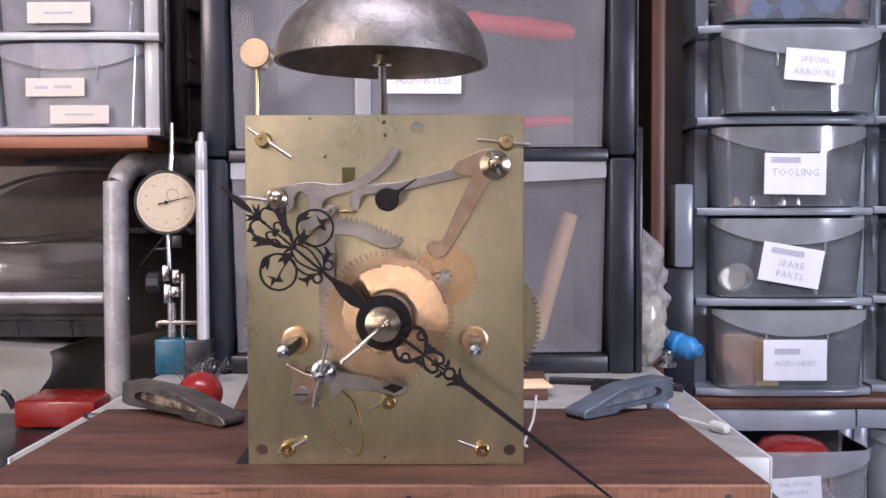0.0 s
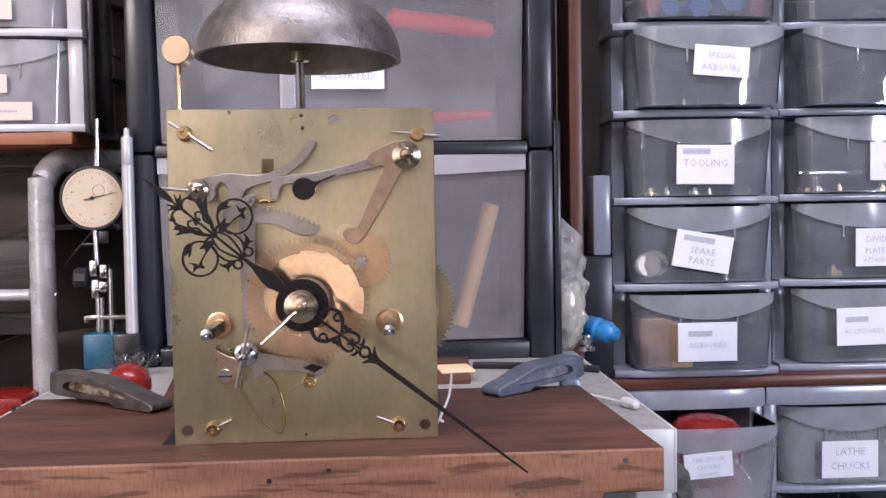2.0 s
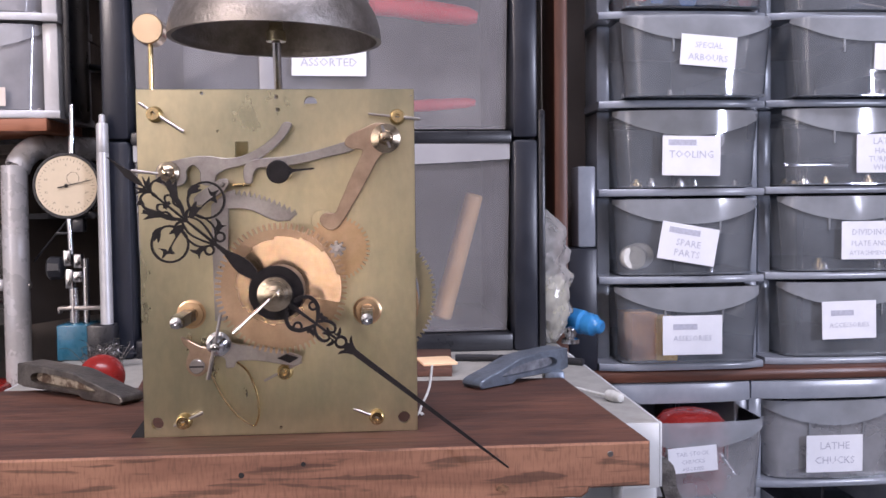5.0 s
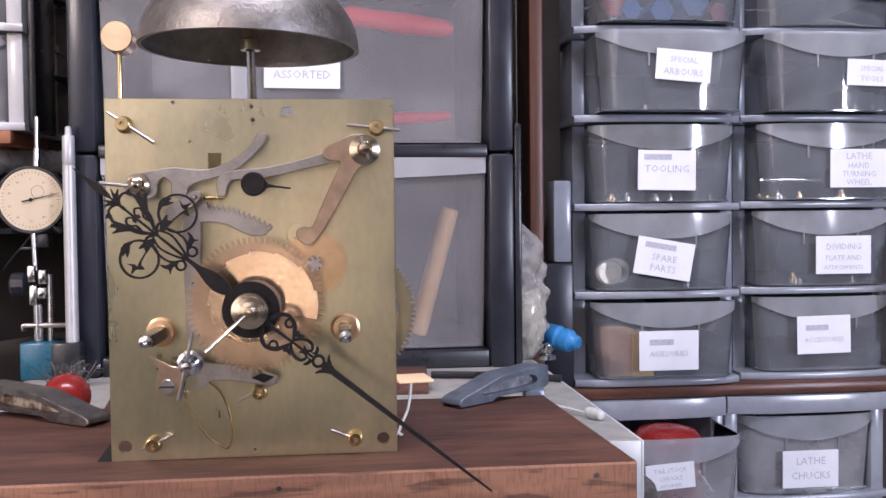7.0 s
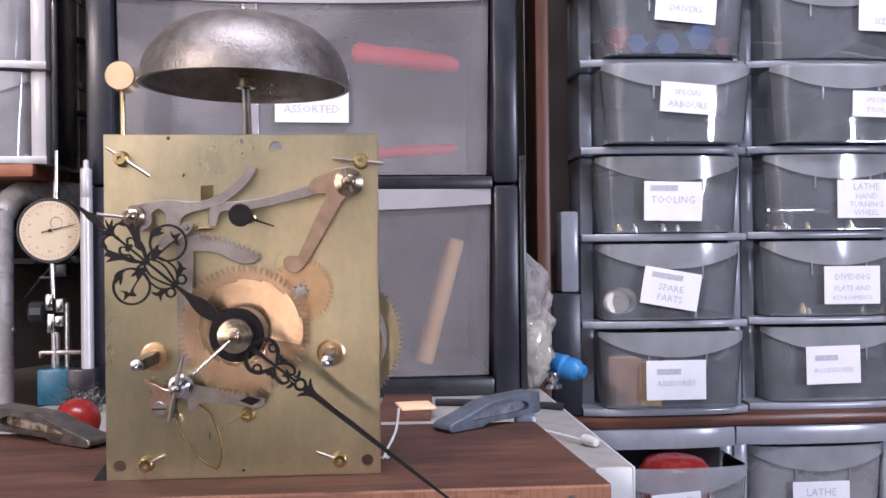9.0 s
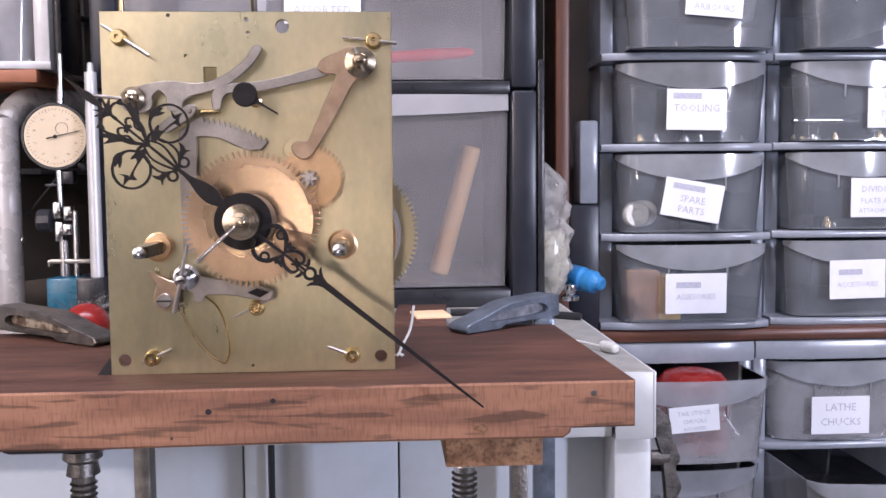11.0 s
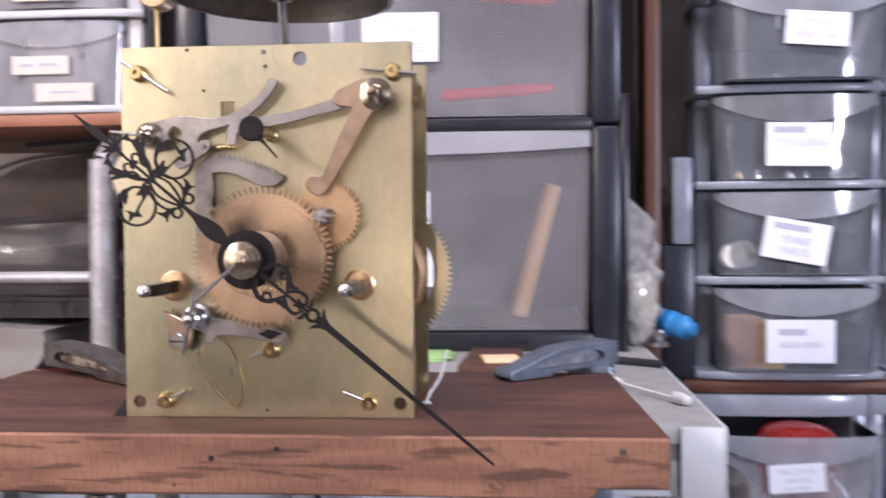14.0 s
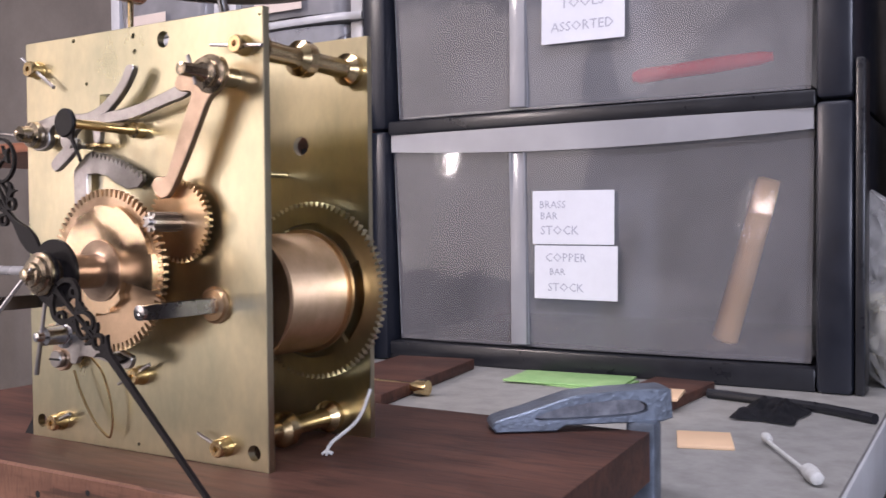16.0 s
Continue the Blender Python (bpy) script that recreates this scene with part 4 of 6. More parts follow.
def minute_pointer(t):
    k, d, nrm = 8.4e-5, Vector((0.790, -0.613)), Vector((0.613, 0.790))

    def put(u, v):
        p = d * (u * k) + nrm * (v * k)
        return (p.x, p.y)

    y0, y1 = -0.0008, 0.0006
    bm = B()
    step = [0.0]

    def layer():
        step[0] += 0.000012
        return step[0]

    def leaf(pts):
        e = layer()
        cu, cv = sum(p[0] for p in pts) / len(pts), sum(p[1] for p in pts) / len(pts)
        f = 0.84 if abs(cv) > 1 else 1.0
        sheet(bm, [put(cu + (p.x - cu) * f, cv + (p.y - cv) * f) for p in curve(pts, 3, True)], y0 + e, y1 + e)

    def line(pts, ws, n=5):
        e = layer()
        stroke(bm, [put(p.x, p.y) for p in curve(pts, n)], [w * k for w in ws], y0 + e, y1 + e)

    sheet(bm, circle(0, 0, 0.0078, 32), y0, y1, [circle(0, 0, 0.0035, 20)])
    line([(80, 0), (150, 0), (250, 0), (385, 0)], (34, 18, 12, 12), 3)
    for s in (1, -1):
        line([(96, 22 * s), (118, 66 * s), (160, 92 * s), (208, 78 * s), (236, 44 * s), (252, 14 * s)], (20, 20, 22, 14))
        scroll_ring(bm, put, 190, 66 * s, 20, 12 * k, y0 + layer(), y1 + step[0], n=16)
        leaf([(226, 36 * s), (262, 30 * s), (296, 62 * s), (262, 56 * s), (246, 66 * s)])
        line([(250, 8 * s), (290, 44 * s), (336, 50 * s), (356, 24 * s), (336, 8 * s), (312, 18 * s)], (16, 15, 12, 10))
        leaf([(346, 10 * s), (372, 22 * s), (362, 62 * s), (384, 50 * s), (392, 14 * s)])
        line([(438, 58 * s), (452, 34 * s), (486, 12 * s)], (4, 16, 14))
    scroll_ring(bm, put, 414, 0, 27, 14 * k, y0 + layer(), y1 + step[0])
    leaf([(436, 0), (452, 22), (500, 17), (500, -17), (452, -22)])
    line([(470, 0), (800, 0), (1150, 0), (1480, 0)], (32, 24, 18, 8), 4)
    for v in bm.verts:
        u = (v.co.x * d.x + v.co.z * d.y) / k
        v.co.y -= 0.0075 * max(0.0, (u - 470) / 1010)
    ob = part("minute_pointer", bm, BLUED, t, "long slender black scrolled minute pointer", smooth=False)
    ob.location = (PIVOT[0], -0.0425, PIVOT[1])
    return ob


def clock_movement():
    t = thing("clock_movement", (0, 0, 0.9), "brass longcase clock movement with bell standing on the board", "clock movement")
    edge = [(-0.064, 0), (0.0645, 0), (0.0645, 0.1625), (-0.064, 0.1625)]
    holes = [circle(-0.0578, 0.0066, 0.0029), circle(0.058, 0.0064, 0.0029), circle(0.016, 0.156, 0.0031), circle(0.0002, 0.159, 0.0011, 12), circle(0.0008, 0.153, 0.0010, 12),
             circle(-0.0268, 0.1430, 0.0008, 10), circle(-0.034, 0.1607, 0.0009, 10), circle(-0.0005, 0.0032, 0.0008, 10), circle(0.0632, 0.1595, 0.0005, 8),
             [(-0.0192, 0.1305), (-0.0132, 0.1305), (-0.0132, 0.1382), (-0.0192, 0.1382)]]
    bm = B()
    sheet(bm, edge, 0, 0.0032, holes, chamfer=0.0003)
    part("front_plate", bm, BRASS, t, "scratched brass front plate with drilled holes")
    bm = B()
    sheet(bm, edge, 0.0622, 0.0650, [circle(0.03, 0.12, 0.004)])
    part("rear_plate", bm, BRASS, t)

    # pillars between the plates, with their pinned ends
    ends = ((-0.0552, 0.1508, -0.062, 0.156, -0.042, 0.1425), (0.0565, 0.1493, 0.043, 0.1505, 0.067, 0.148), (-0.0450, 0.0078, -0.0495, 0.0060, -0.0360, 0.0120),
            (0.0450, 0.0075, 0.0340, 0.0118, 0.0470, 0.0068), (0.0022, 0.0300, -0.0075, 0.0262, 0.0100, 0.0350))
    for x, z, a, b, c, d in ends:
        bm = B()
        lathe(bm, (x, 0.0032, z), (x, 1, z), [(0, 0.0062), (0.003, 0.0066), (0.005, 0.0040), (0.020, 0.0036), (0.0235, 0.0042), (0.0255, 0.0068), (0.0285, 0.0070), (0.0305, 0.0068), (0.0325, 0.0042), (0.036, 0.0036), (0.053, 0.0040), (0.0555, 0.0066), (0.059, 0.0062)], 20)
        p = part("pillar", bm, BRASS_BRIGHT, t, "turned brass pillar with a ringed middle")
        bm = B()
        lathe(bm, (x, 0, z), (x, -1, z), [(0, 0.0036), (0.0010, 0.0038), (0.0028, 0.0031), (0.0048, 0.0033), (0.0058, 0.0028), (0.0058, 0.0011), (0.0040, 0.0009), (0.0040, 0.0)], 20)
        part("pillar_nose", bm, BRASS_BRIGHT, p)
        bm = B()
        rod(bm, (a, -0.0034, b), (c, -0.0034, d), 0.0006, 0.0008, 10)
        part("taper_pin", bm, STEEL, p)

    # going and striking wheels between the plates
    for x in (-0.0405, 0.0412):
        great_wheel(t, x, 0.0600, 0.0235)
    for x, z, r, y in ((0.0025, 0.0707, 0.024, 0.030), (-0.020, 0.105, 0.017, 0.038), (0.022, 0.108, 0.016, 0.024)):
        bm = B()
        sheet(bm, gear(r, r - 0.0018, int(r * 3000), x, z), y, y + 0.0016)
        rod(bm, (x, 0.004, z), (x, 0.0615, z), 0.0014)
        part("train_wheel", bm, BRASS, t)

    # winding squares
    for x, z, dx in ((-0.0408, 0.0580, 0.0), (0.0412, 0.0582, 0.0)):
        w = boss(t, "winding_collar", x, z, [(0, 0.0066), (0.0012, 0.0068), (0.0016, 0.0060), (0.0026, 0.0056), (0.0028, 0.0034), (0.0036, 0.003)], BRASS_TURNED, "domed brass collar of a winding arbor")
        bm = B()
        lathe(bm, (x, -0.003, z), (x, -1, z), [(0, 0.0036), (0.020, 0.0036), (0.0310, 0.0034), (0.0325, 0.0028), (0.0325, 0.0008), (0.0315, 0.0)], 4)
        part("winding_square", bm, STEEL_DARK, w, "squared steel winding arbor")
        bm = B()
        lathe(bm, (x, -0.0345, z), (x, -1, z), [(0, 0.0028), (0.0012, 0.0026), (0.0016, 0.0008), (0.0008, 0.0)], 12)
        part("arbor_tip", bm, STEEL_BRIGHT, w)

    # motion wheels: cannon wheel, minute wheel, hour wheel with its snail
    x, z = PIVOT
    bm = B()
    sheet(bm, gear(0.0150, 0.0134, 40, x, z), -0.0054, -0.0032)
    part("cannon_wheel", bm, BRASS_TURNED, t)
    bm = B()
    sheet(bm, gear(0.0150, 0.0132, 40, 0.0280, 0.0882, 0.05), -0.0054, -0.0032, [circle(0.0280, 0.0882, 0.0012, 10)])
    mw = part("minute_wheel", bm, BRASS_TURNED, t, "small toothed brass wheel")
    bm = B()
    sheet(bm, gear(0.0036, 0.0022, 7, 0.0280, 0.0882), -0.0185, -0.0055)
    part("pinion", bm, STEEL, mw)
    bm = B()
    rod(bm, (0.0280, 0.0, 0.0882), (0.0280, -0.0200, 0.0882), 0.0013)
    part("stud", bm, STEEL, mw)
    bm = B()
    sheet(bm, gear(0.0298, 0.0270, 72, x, z), -0.0165, -0.0143)
    hw = part("hour_wheel", bm, RIM_BRASS, t, "large toothed brass hour wheel")
    bm = B()
    # twelve steps, one for each hour
    out = []
    for i in range(12):
        for q in range(7):
            a = radians(-14 + 27.5 * (i + q / 6))
            rr = 0.0272 - 0.00116 * i
            out.append((x + rr * math.cos(a), z + rr * math.sin(a)))
    out.append((x + 0.0126 * math.cos(radians(320)), z + 0.0126 * math.sin(radians(320))))
    out.append((x + 0.0124 * math.cos(radians(343)), z + 0.0124 * math.sin(radians(343))))
    sheet(bm, out, -0.0192, -0.0166)
    part("snail", bm, WHEEL_BRASS, hw, "smooth brass snail cam with a stepped edge")
    bm = B()
    lathe(bm, (x, -0.0192, z), (x, -1, z), [(0, 0.0112), (0.0008, 0.0112), (0.0012, 0.0070), (0.0016, 0.0062), (0.0184, 0.0060)], 28)
    part("hour_pipe", bm, STEEL_WARM, hw, "copper-toned hour pipe")

    # centre collet, nut and its long pin
    bm = B()
    lathe(bm, (x, -0.0432, z), (x, -1, z), [(0, 0.0074), (0.0012, 0.0074), (0.0016, 0.0062), (0.0028, 0.0060), (0.0034, 0.0042), (0.0048, 0.0040), (0.0052, 0.0022), (0.0072, 0.0020), (0.0076, 0.0)], 28)
    c = part("collet", bm, AGED, t, "stepped polished brass collet")
    bm = B()
    rod(bm, (x + 0.0026, -0.0490, z + 0.0022), (x - 0.0170, -0.0500, z - 0.0155), 0.0006, 0.0009, 10)
    part("collet_pin", bm, STEEL_BRIGHT, c)

    # rack hook with its open notch
    flat(t, "rack_hook", [(-0.0525, 0.1190), (-0.0545, 0.1235), (-0.0520, 0.1280), (-0.0460, 0.1292), (-0.0400, 0.1306), (-0.0320, 0.1314), (-0.0220, 0.1303), (-0.0140, 0.1316), (-0.0060, 0.1358), (0.0005, 0.1412), (0.0040, 0.1464),
                          (0.0078, 0.1456), (0.0040, 0.1392), (-0.0020, 0.1335), (-0.0090, 0.1290), (-0.0170, 0.1263), (-0.0235, 0.1248), (-0.0268, 0.1225), (-0.0278, 0.1190), (-0.0310, 0.1178), (-0.0338, 0.1187), (-0.0343, 0.1215),
                          (-0.0345, 0.1245), (-0.0375, 0.1270), (-0.0405, 0.1245), (-0.0405, 0.1212), (-0.0420, 0.1185), (-0.0470, 0.1172)], -0.0070, -0.0045, STEEL, "curved grey steel rack hook")
    p = boss(t, "hook_stud", -0.0482, 0.1235, [(0, 0.004), (0.0044, 0.004), (0.0072, 0.0052), (0.0080, 0.0054), (0.0100, 0.0050), (0.0108, 0.0034), (0.0150, 0.0030), (0.0160, 0.0018), (0.0170, 0.0)], AGED)
    taper_pin(p, -0.0635, 0.1245, -0.0450, 0.1224, -0.0128)
    # lifting piece: steel arm and copper-toned crank on one stud
    flat(t, "lifting_arm", [(-0.0140, 0.1190), (-0.0146, 0.1250), (-0.0120, 0.1286), (-0.0060, 0.1300), (0.0070, 0.1312), (0.0220, 0.1345), (0.0320, 0.1375), (0.0375, 0.1385), (0.0360, 0.1335), (0.0220, 0.1300), (0.0090, 0.1270),
                            (0.0, 0.1260), (-0.0075, 0.1256), (-0.0100, 0.1230), (-0.0108, 0.1190)], -0.0074, -0.0052, STEEL, "slender steel lifting arm")
    flat(t, "crank", [(0.0320, 0.1362), (0.0340, 0.1402), (0.0410, 0.1436), (0.0470, 0.1458), (0.0540, 0.1440), (0.0558, 0.1380), (0.0520, 0.1330), (0.0478, 0.1300), (0.0430, 0.1215), (0.0370, 0.1110), (0.0318, 0.1025), (0.0285, 0.0982),
                      (0.0248, 0.0966), (0.0212, 0.0988), (0.0200, 0.1022), (0.0225, 0.1046), (0.0268, 0.1046), (0.0290, 0.1085), (0.0345, 0.1210), (0.0398, 0.1320), (0.0385, 0.1338), (0.0352, 0.1340)], -0.0100, -0.0076, STEEL_WARM, "bent copper-toned steel crank lever")
    p = boss(t, "crank_stud", 0.0508, 0.1386, [(0, 0.0036), (0.0104, 0.0036), (0.0106, 0.0066), (0.0118, 0.0068), (0.0124, 0.0050), (0.0150, 0.0052), (0.0156, 0.0034), (0.0176, 0.0026), (0.0250, 0.0022), (0.0256, 0.0)], AGED, "stacked brass washers on a stud")
    taper_pin(p, 0.0490, 0.1438, 0.0525, 0.1338, -0.0200, 0.0008, 0.0006)

    # toothed rack with its two arms
    teeth = []
    for i in range(13):
        f = i / 12
        px, pz = -0.0190 + 0.0275 * f, 0.1152 - 0.0028 * f - 0.0068 * f * f
        teeth += [(px - 0.0003, pz + 0.0008), (px + 0.0003, pz - 0.0020)]
    flat(t, "rack", [(-0.0295, 0.0550), (-0.0240, 0.0550), (-0.0226, 0.0850), (-0.0222, 0.1070), (-0.0170, 0.1072), (-0.0110, 0.1060), (-0.0055, 0.1030), (0.0000, 0.1008), (0.0060, 0.1012), (0.0092, 0.1045)] + teeth[::-1] + [(-0.0230, 0.1150), (-0.0300, 0.1090), (-0.0302, 0.1040)],
         -0.0042, -0.0022, STEEL, "toothed steel rack sector on a long arm", smooth_n=0)
    flat(t, "rack_stop", [(-0.0370, 0.1120), (-0.0300, 0.1175), (-0.0245, 0.1208), (-0.0212, 0.1200), (-0.0222, 0.1165), (-0.0280, 0.1120), (-0.0345, 0.1085)], -0.0092, -0.0072, STEEL, smooth_n=3)
    boss(t, "stop_pin", -0.0240, 0.1182, [(0, 0.0012), (0.0098, 0.0012), (0.0104, 0.0008)], STEEL, seg=10)
    bm = B()
    box(bm, -0.0205, -0.0120, -0.0060, -0.0002, 0.1172, 0.1188, 0.0003)
    part("brass_stop", bm, BRASS_BRIGHT, t)
    # thin disc added where the plate shows only a hazy reflection
    flat(t, "reflection_disc", circle(0.0205, 0.1010, 0.0052, 20), -0.0012, -0.0002, BRASS, smooth_n=0)
    # rack tail, lower stud with cross pin, click with screw, spring wire
    flat(t, "rack_tail", [(-0.0300, 0.0440), (-0.0250, 0.0490), (-0.0200, 0.0455), (-0.0060, 0.0435), (0.0060, 0.0405), (0.0108, 0.0385), (0.0085, 0.0345), (0.0010, 0.0355), (-0.0090, 0.0372), (-0.0180, 0.0372), (-0.0200, 0.0345), (-0.0235, 0.0345), (-0.0240, 0.0385), (-0.0290, 0.0405)], -0.0125, -0.0105, STEEL, "dull steel rack tail")
    flat(t, "tail_block", [(0.0, 0.0385), (0.0040, 0.0402), (0.0095, 0.0385), (0.0055, 0.0362)], -0.0150, -0.0126, BLUED, smooth_n=0)
    p = boss(t, "rack_stud", -0.0266, 0.0455, [(0, 0.0048), (0.0100, 0.0048), (0.0102, 0.0056), (0.0130, 0.0056), (0.0134, 0.0040), (0.0190, 0.0036), (0.0215, 0.0036), (0.0225, 0.0022), (0.0250, 0.0018), (0.0255, 0.0)], STEEL_BRIGHT, "bright steel stud")
    taper_pin(p, -0.0300, 0.0310, -0.0238, 0.0600, -0.0225, 0.0010, 0.0007)
    flat(t, "click", [(-0.0448, 0.0478), (-0.0412, 0.0462), (-0.0360, 0.0435), (-0.0318, 0.0420), (-0.0315, 0.0360), (-0.0340, 0.0310), (-0.0385, 0.0296), (-0.0422, 0.0325), (-0.0425, 0.0375), (-0.0412, 0.0415), (-0.0435, 0.0445)], -0.0062, -0.0040, STEEL_WARM, "small horned brass click")
    p = boss(t, "click_screw", -0.0375, 0.0345, [(0, 0.0020), (0.0064, 0.0020), (0.0066, 0.0034), (0.0084, 0.0034), (0.0088, 0.0030), (0.0088, 0.0)], STEEL)
    bm = B()
    box(bm, -0.0407, -0.0343, -0.0091, -0.0086, 0.0341, 0.0349)
    part("screw_slot", bm, DARK_HOLE, p)
    bm = B()
    tube(bm, curve([(-0.0315, -0.0045, 0.0300), (-0.0275, -0.0045, 0.0210), (-0.0205, -0.0042, 0.0108), (-0.0138, -0.0040, 0.0058), (-0.0115, -0.0040, 0.0062), (-0.0100, -0.0042, 0.0120), (-0.0110, -0.0045, 0.0210), (-0.0148, -0.0050, 0.0310), (-0.0205, -0.0060, 0.0365)], 5), 0.0005, 6)
    part("spring_wire", bm, BRASS_BRIGHT, t, "bent brass spring wire")

    # seconds disc on its long arbor
    bm = B()
    lathe(bm, (0.0039, 0.0, 0.1228), (0.0039, -1, 0.1228), [(0, 0.0030), (0.004, 0.0030), (0.0045, 0.0020), (0.0325, 0.0017)], 14)
    part("seconds_arbor", bm, BRASS_BRIGHT, t)
    bm = B()
    lathe(bm, (0, -0.0012, 0), (0, 1, 0), [(0, 0.0), (0, 0.0046), (0.0005, 0.0051), (0.0014, 0.0051), (0.0018, 0.0046), (0.0018, 0.0)], 28)
    stroke(bm, [(0.0046, 0.0), (0.0062, 0.0), (0.0090, 0.0), (0.0155, 0.0)], [0.0042, 0.0016, 0.0009, 0.0007], -0.0006, 0.0004)
    second = part("seconds_pointer", bm, BLUED, t, "black disc-ended seconds pointer", smooth=False)
    second.location = (0.0039, -0.0335, 0.1228)

    # bell on its steel stand, hammer on its wire
    bm = B()
    lathe(bm, (-0.0042, 0.066, 0.135), (-0.0042, 0.050, 0.193), [(0, 0.0022), (0.06, 0.0022)], 14)
    part("bell_stand", bm, STEEL_BRIGHT, t, "polished steel bell stand")
    outer = [(0.0545 * math.sqrt(max(0, 1 - s * s)) ** 0.86, 0.0385 * s) for s in [k / 14 for k in range(14)]] + [(0.006, 0.0382), (0.0, 0.0384)]
    prof = [(z, r) for r, z in outer]
    inner = [(z - 0.0022 if z > 0.003 else z, max(0.0, r - 0.0024)) for z, r in prof][::-1]
    bm = B()
    lathe(bm, (-0.0045, 0.050, 0.1935), (-0.0035, 0.0500, 0.2535), prof + inner + [prof[0]], 56, 0, False)
    bmesh.ops.remove_doubles(bm, verts=bm.verts[:], dist=1e-6)
    bell = part("bell", bm, BELL, t, "dull grey cast bell with pitted surface")
    bm = B()
    lathe(bm, (-0.0042, 0.050, 0.2310), (-0.0042, 0.050, 0.3), [(0, 0.0040), (0.0016, 0.0040), (0.0018, 0.0020), (0.0040, 0.0018)], 16)
    part("bell_screw", bm, BRASS_BRIGHT, bell)
    bm = B()
    lathe(bm, (-0.0042, 0.050, 0.1930), (-0.0042, 0.050, 0.3), [(0, 0.0050), (0.0050, 0.0052), (0.0060, 0.0036), (0.0365, 0.0030)], 16)
    part("bell_nut", bm, BRASS, bell)
    bm = B()
    rod(bm, (-0.0712, 0.061, 0.070), (-0.0706, 0.061, 0.196), 0.0014)
    hm = part("hammer_wire", bm, BRASS_BRIGHT, t)
    bm = B()
    lathe(bm, (-0.0706, 0.0545, 0.2005), (-0.0706, 1, 0.2005), [(0, 0.0), (0, 0.0074), (0.0006, 0.0079), (0.0120, 0.0079), (0.0126, 0.0074), (0.0126, 0)], 32)
    part("hammer_head", bm, HAMMER_BRASS, hm, "faced brass hammer head")
    bm = B()
    rod(bm, (-0.0712, 0.061, 0.0705), (-0.055, 0.0590, 0.0705), 0.0018)
    part("hammer_arbor", bm, STEEL, hm)
    hour_pointer(t)
    return t, second, minute_pointer(t)


clock, seconds_pointer, minute_hand = clock_movement()


def gut_line():
    t = thing("gut_line", (0, 0, 0), "frayed pale gut line end hanging beside the movement", "cord")
    bm = B()
    tube(bm, curve([(0.0665, 0.030, 0.9012), (0.0680, 0.032, 0.9050), (0.0725, 0.042, 0.9120), (0.0745, 0.048, 0.9230)], 5), [0.0014, 0.0009] + [0.0007] * 14, 6)
    for k in range(6):
        a = k * 1.05
        tube(bm, [(0.0668, 0.0302, 0.9022), (0.0668 + 0.0022 * math.cos(a), 0.0302 + 0.0022 * math.sin(a), 0.9008)], 0.0005, 5)
    part("line", bm, COTTON, t)


gut_line()


# ---- shelf unit on the far side: pale drawer cabinet, its shelf, tube frame, box ----
bm = B()
box(bm, -1.1, -0.2790, 0.520, 0.86, 1.0855, 1.0985, 0.002)
tagged(part("shelf_left", bm, SHELF_WOOD), "orange-brown wooden shelf board on a tube frame", "shelf", kind="structure")
for x0, x1, g in ((-0.4555, -0.2700, 0), (-0.6430, -0.4590, 1)):
    cab, dl = drawer_unit("drawer_cabinet", x0, x1, 0.530, 0.30, 1.0990, 3, 0.0965, 0.0150, (0.0, 0.004, 0.0),
                          "pale silver-grey small drawer cabinet with milky drawers", SILVER_PLASTIC, "pale drawer cabinets", mat=CLEAR_MILK, lipmat=CLEAR_PALE)
    if g == 0:
        note(dl[0], "label", -0.3710, 1.1470, 0.060, 0.0185, 0.5165, 0, [], PAPER_PINK, bars=((-0.014, 0.0, 0.014, 0.003), (0.008, 0.0005, 0.018, 0.003)))
        note(dl[0], "label", -0.3470, 1.1195, 0.060, 0.0185, 0.5175, 0, [], PAPER_PINK, bars=((0.0, 0.0, 0.03, 0.002),))
        note(dl[1], "label", -0.3640, 1.2210, 0.064, 0.0210, 0.5120, 0, [], PAPER_PINK, bars=((0.0, 0.0, 0.03, 0.002),))
    else:
        note(dl[1], "label", -0.56, 1.2210, 0.064, 0.0210, 0.5120, 0, [], PAPER_PINK)


def brown_tower():
    t = thing("smoked_drawer_stack", (0, 0, 0), "dark brown smoked plastic drawer stack standing edge-on", "drawer unit")
    m = Matrix.Translation((-0.262, 0.70, 0)) @ Matrix.Rotation(radians(62), 4, "Z")
    for k in range(5):
        z = 1.0 + k * 0.083
        bm = B()
        bowed(bm, -0.10, 0.10, z + 0.004, z + 0.078, 0.0, 0.03, 0.004, 0.002)
        bmesh.ops.transform(bm, matrix=m, verts=bm.verts[:])
        part("drawer", bm, SMOKE_BROWN, t)
        bm = B()
        ledge(bm, -0.105, 0.105, z - 0.003, 0.0, 0.032, 0.2, 0.006)
        bmesh.ops.transform(bm, matrix=m, verts=bm.verts[:])
        part("ledge", bm, BLACK_PLASTIC, t)
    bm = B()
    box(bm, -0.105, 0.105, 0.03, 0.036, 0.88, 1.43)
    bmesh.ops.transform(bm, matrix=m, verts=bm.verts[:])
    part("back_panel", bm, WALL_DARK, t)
    bm = B()
    box(bm, -0.2665, -0.2590, 0.535, 0.60, 1.10, 1.43, 0.002)
    part("side_panel", bm, BLACK_PLASTIC, t)


brown_tower()


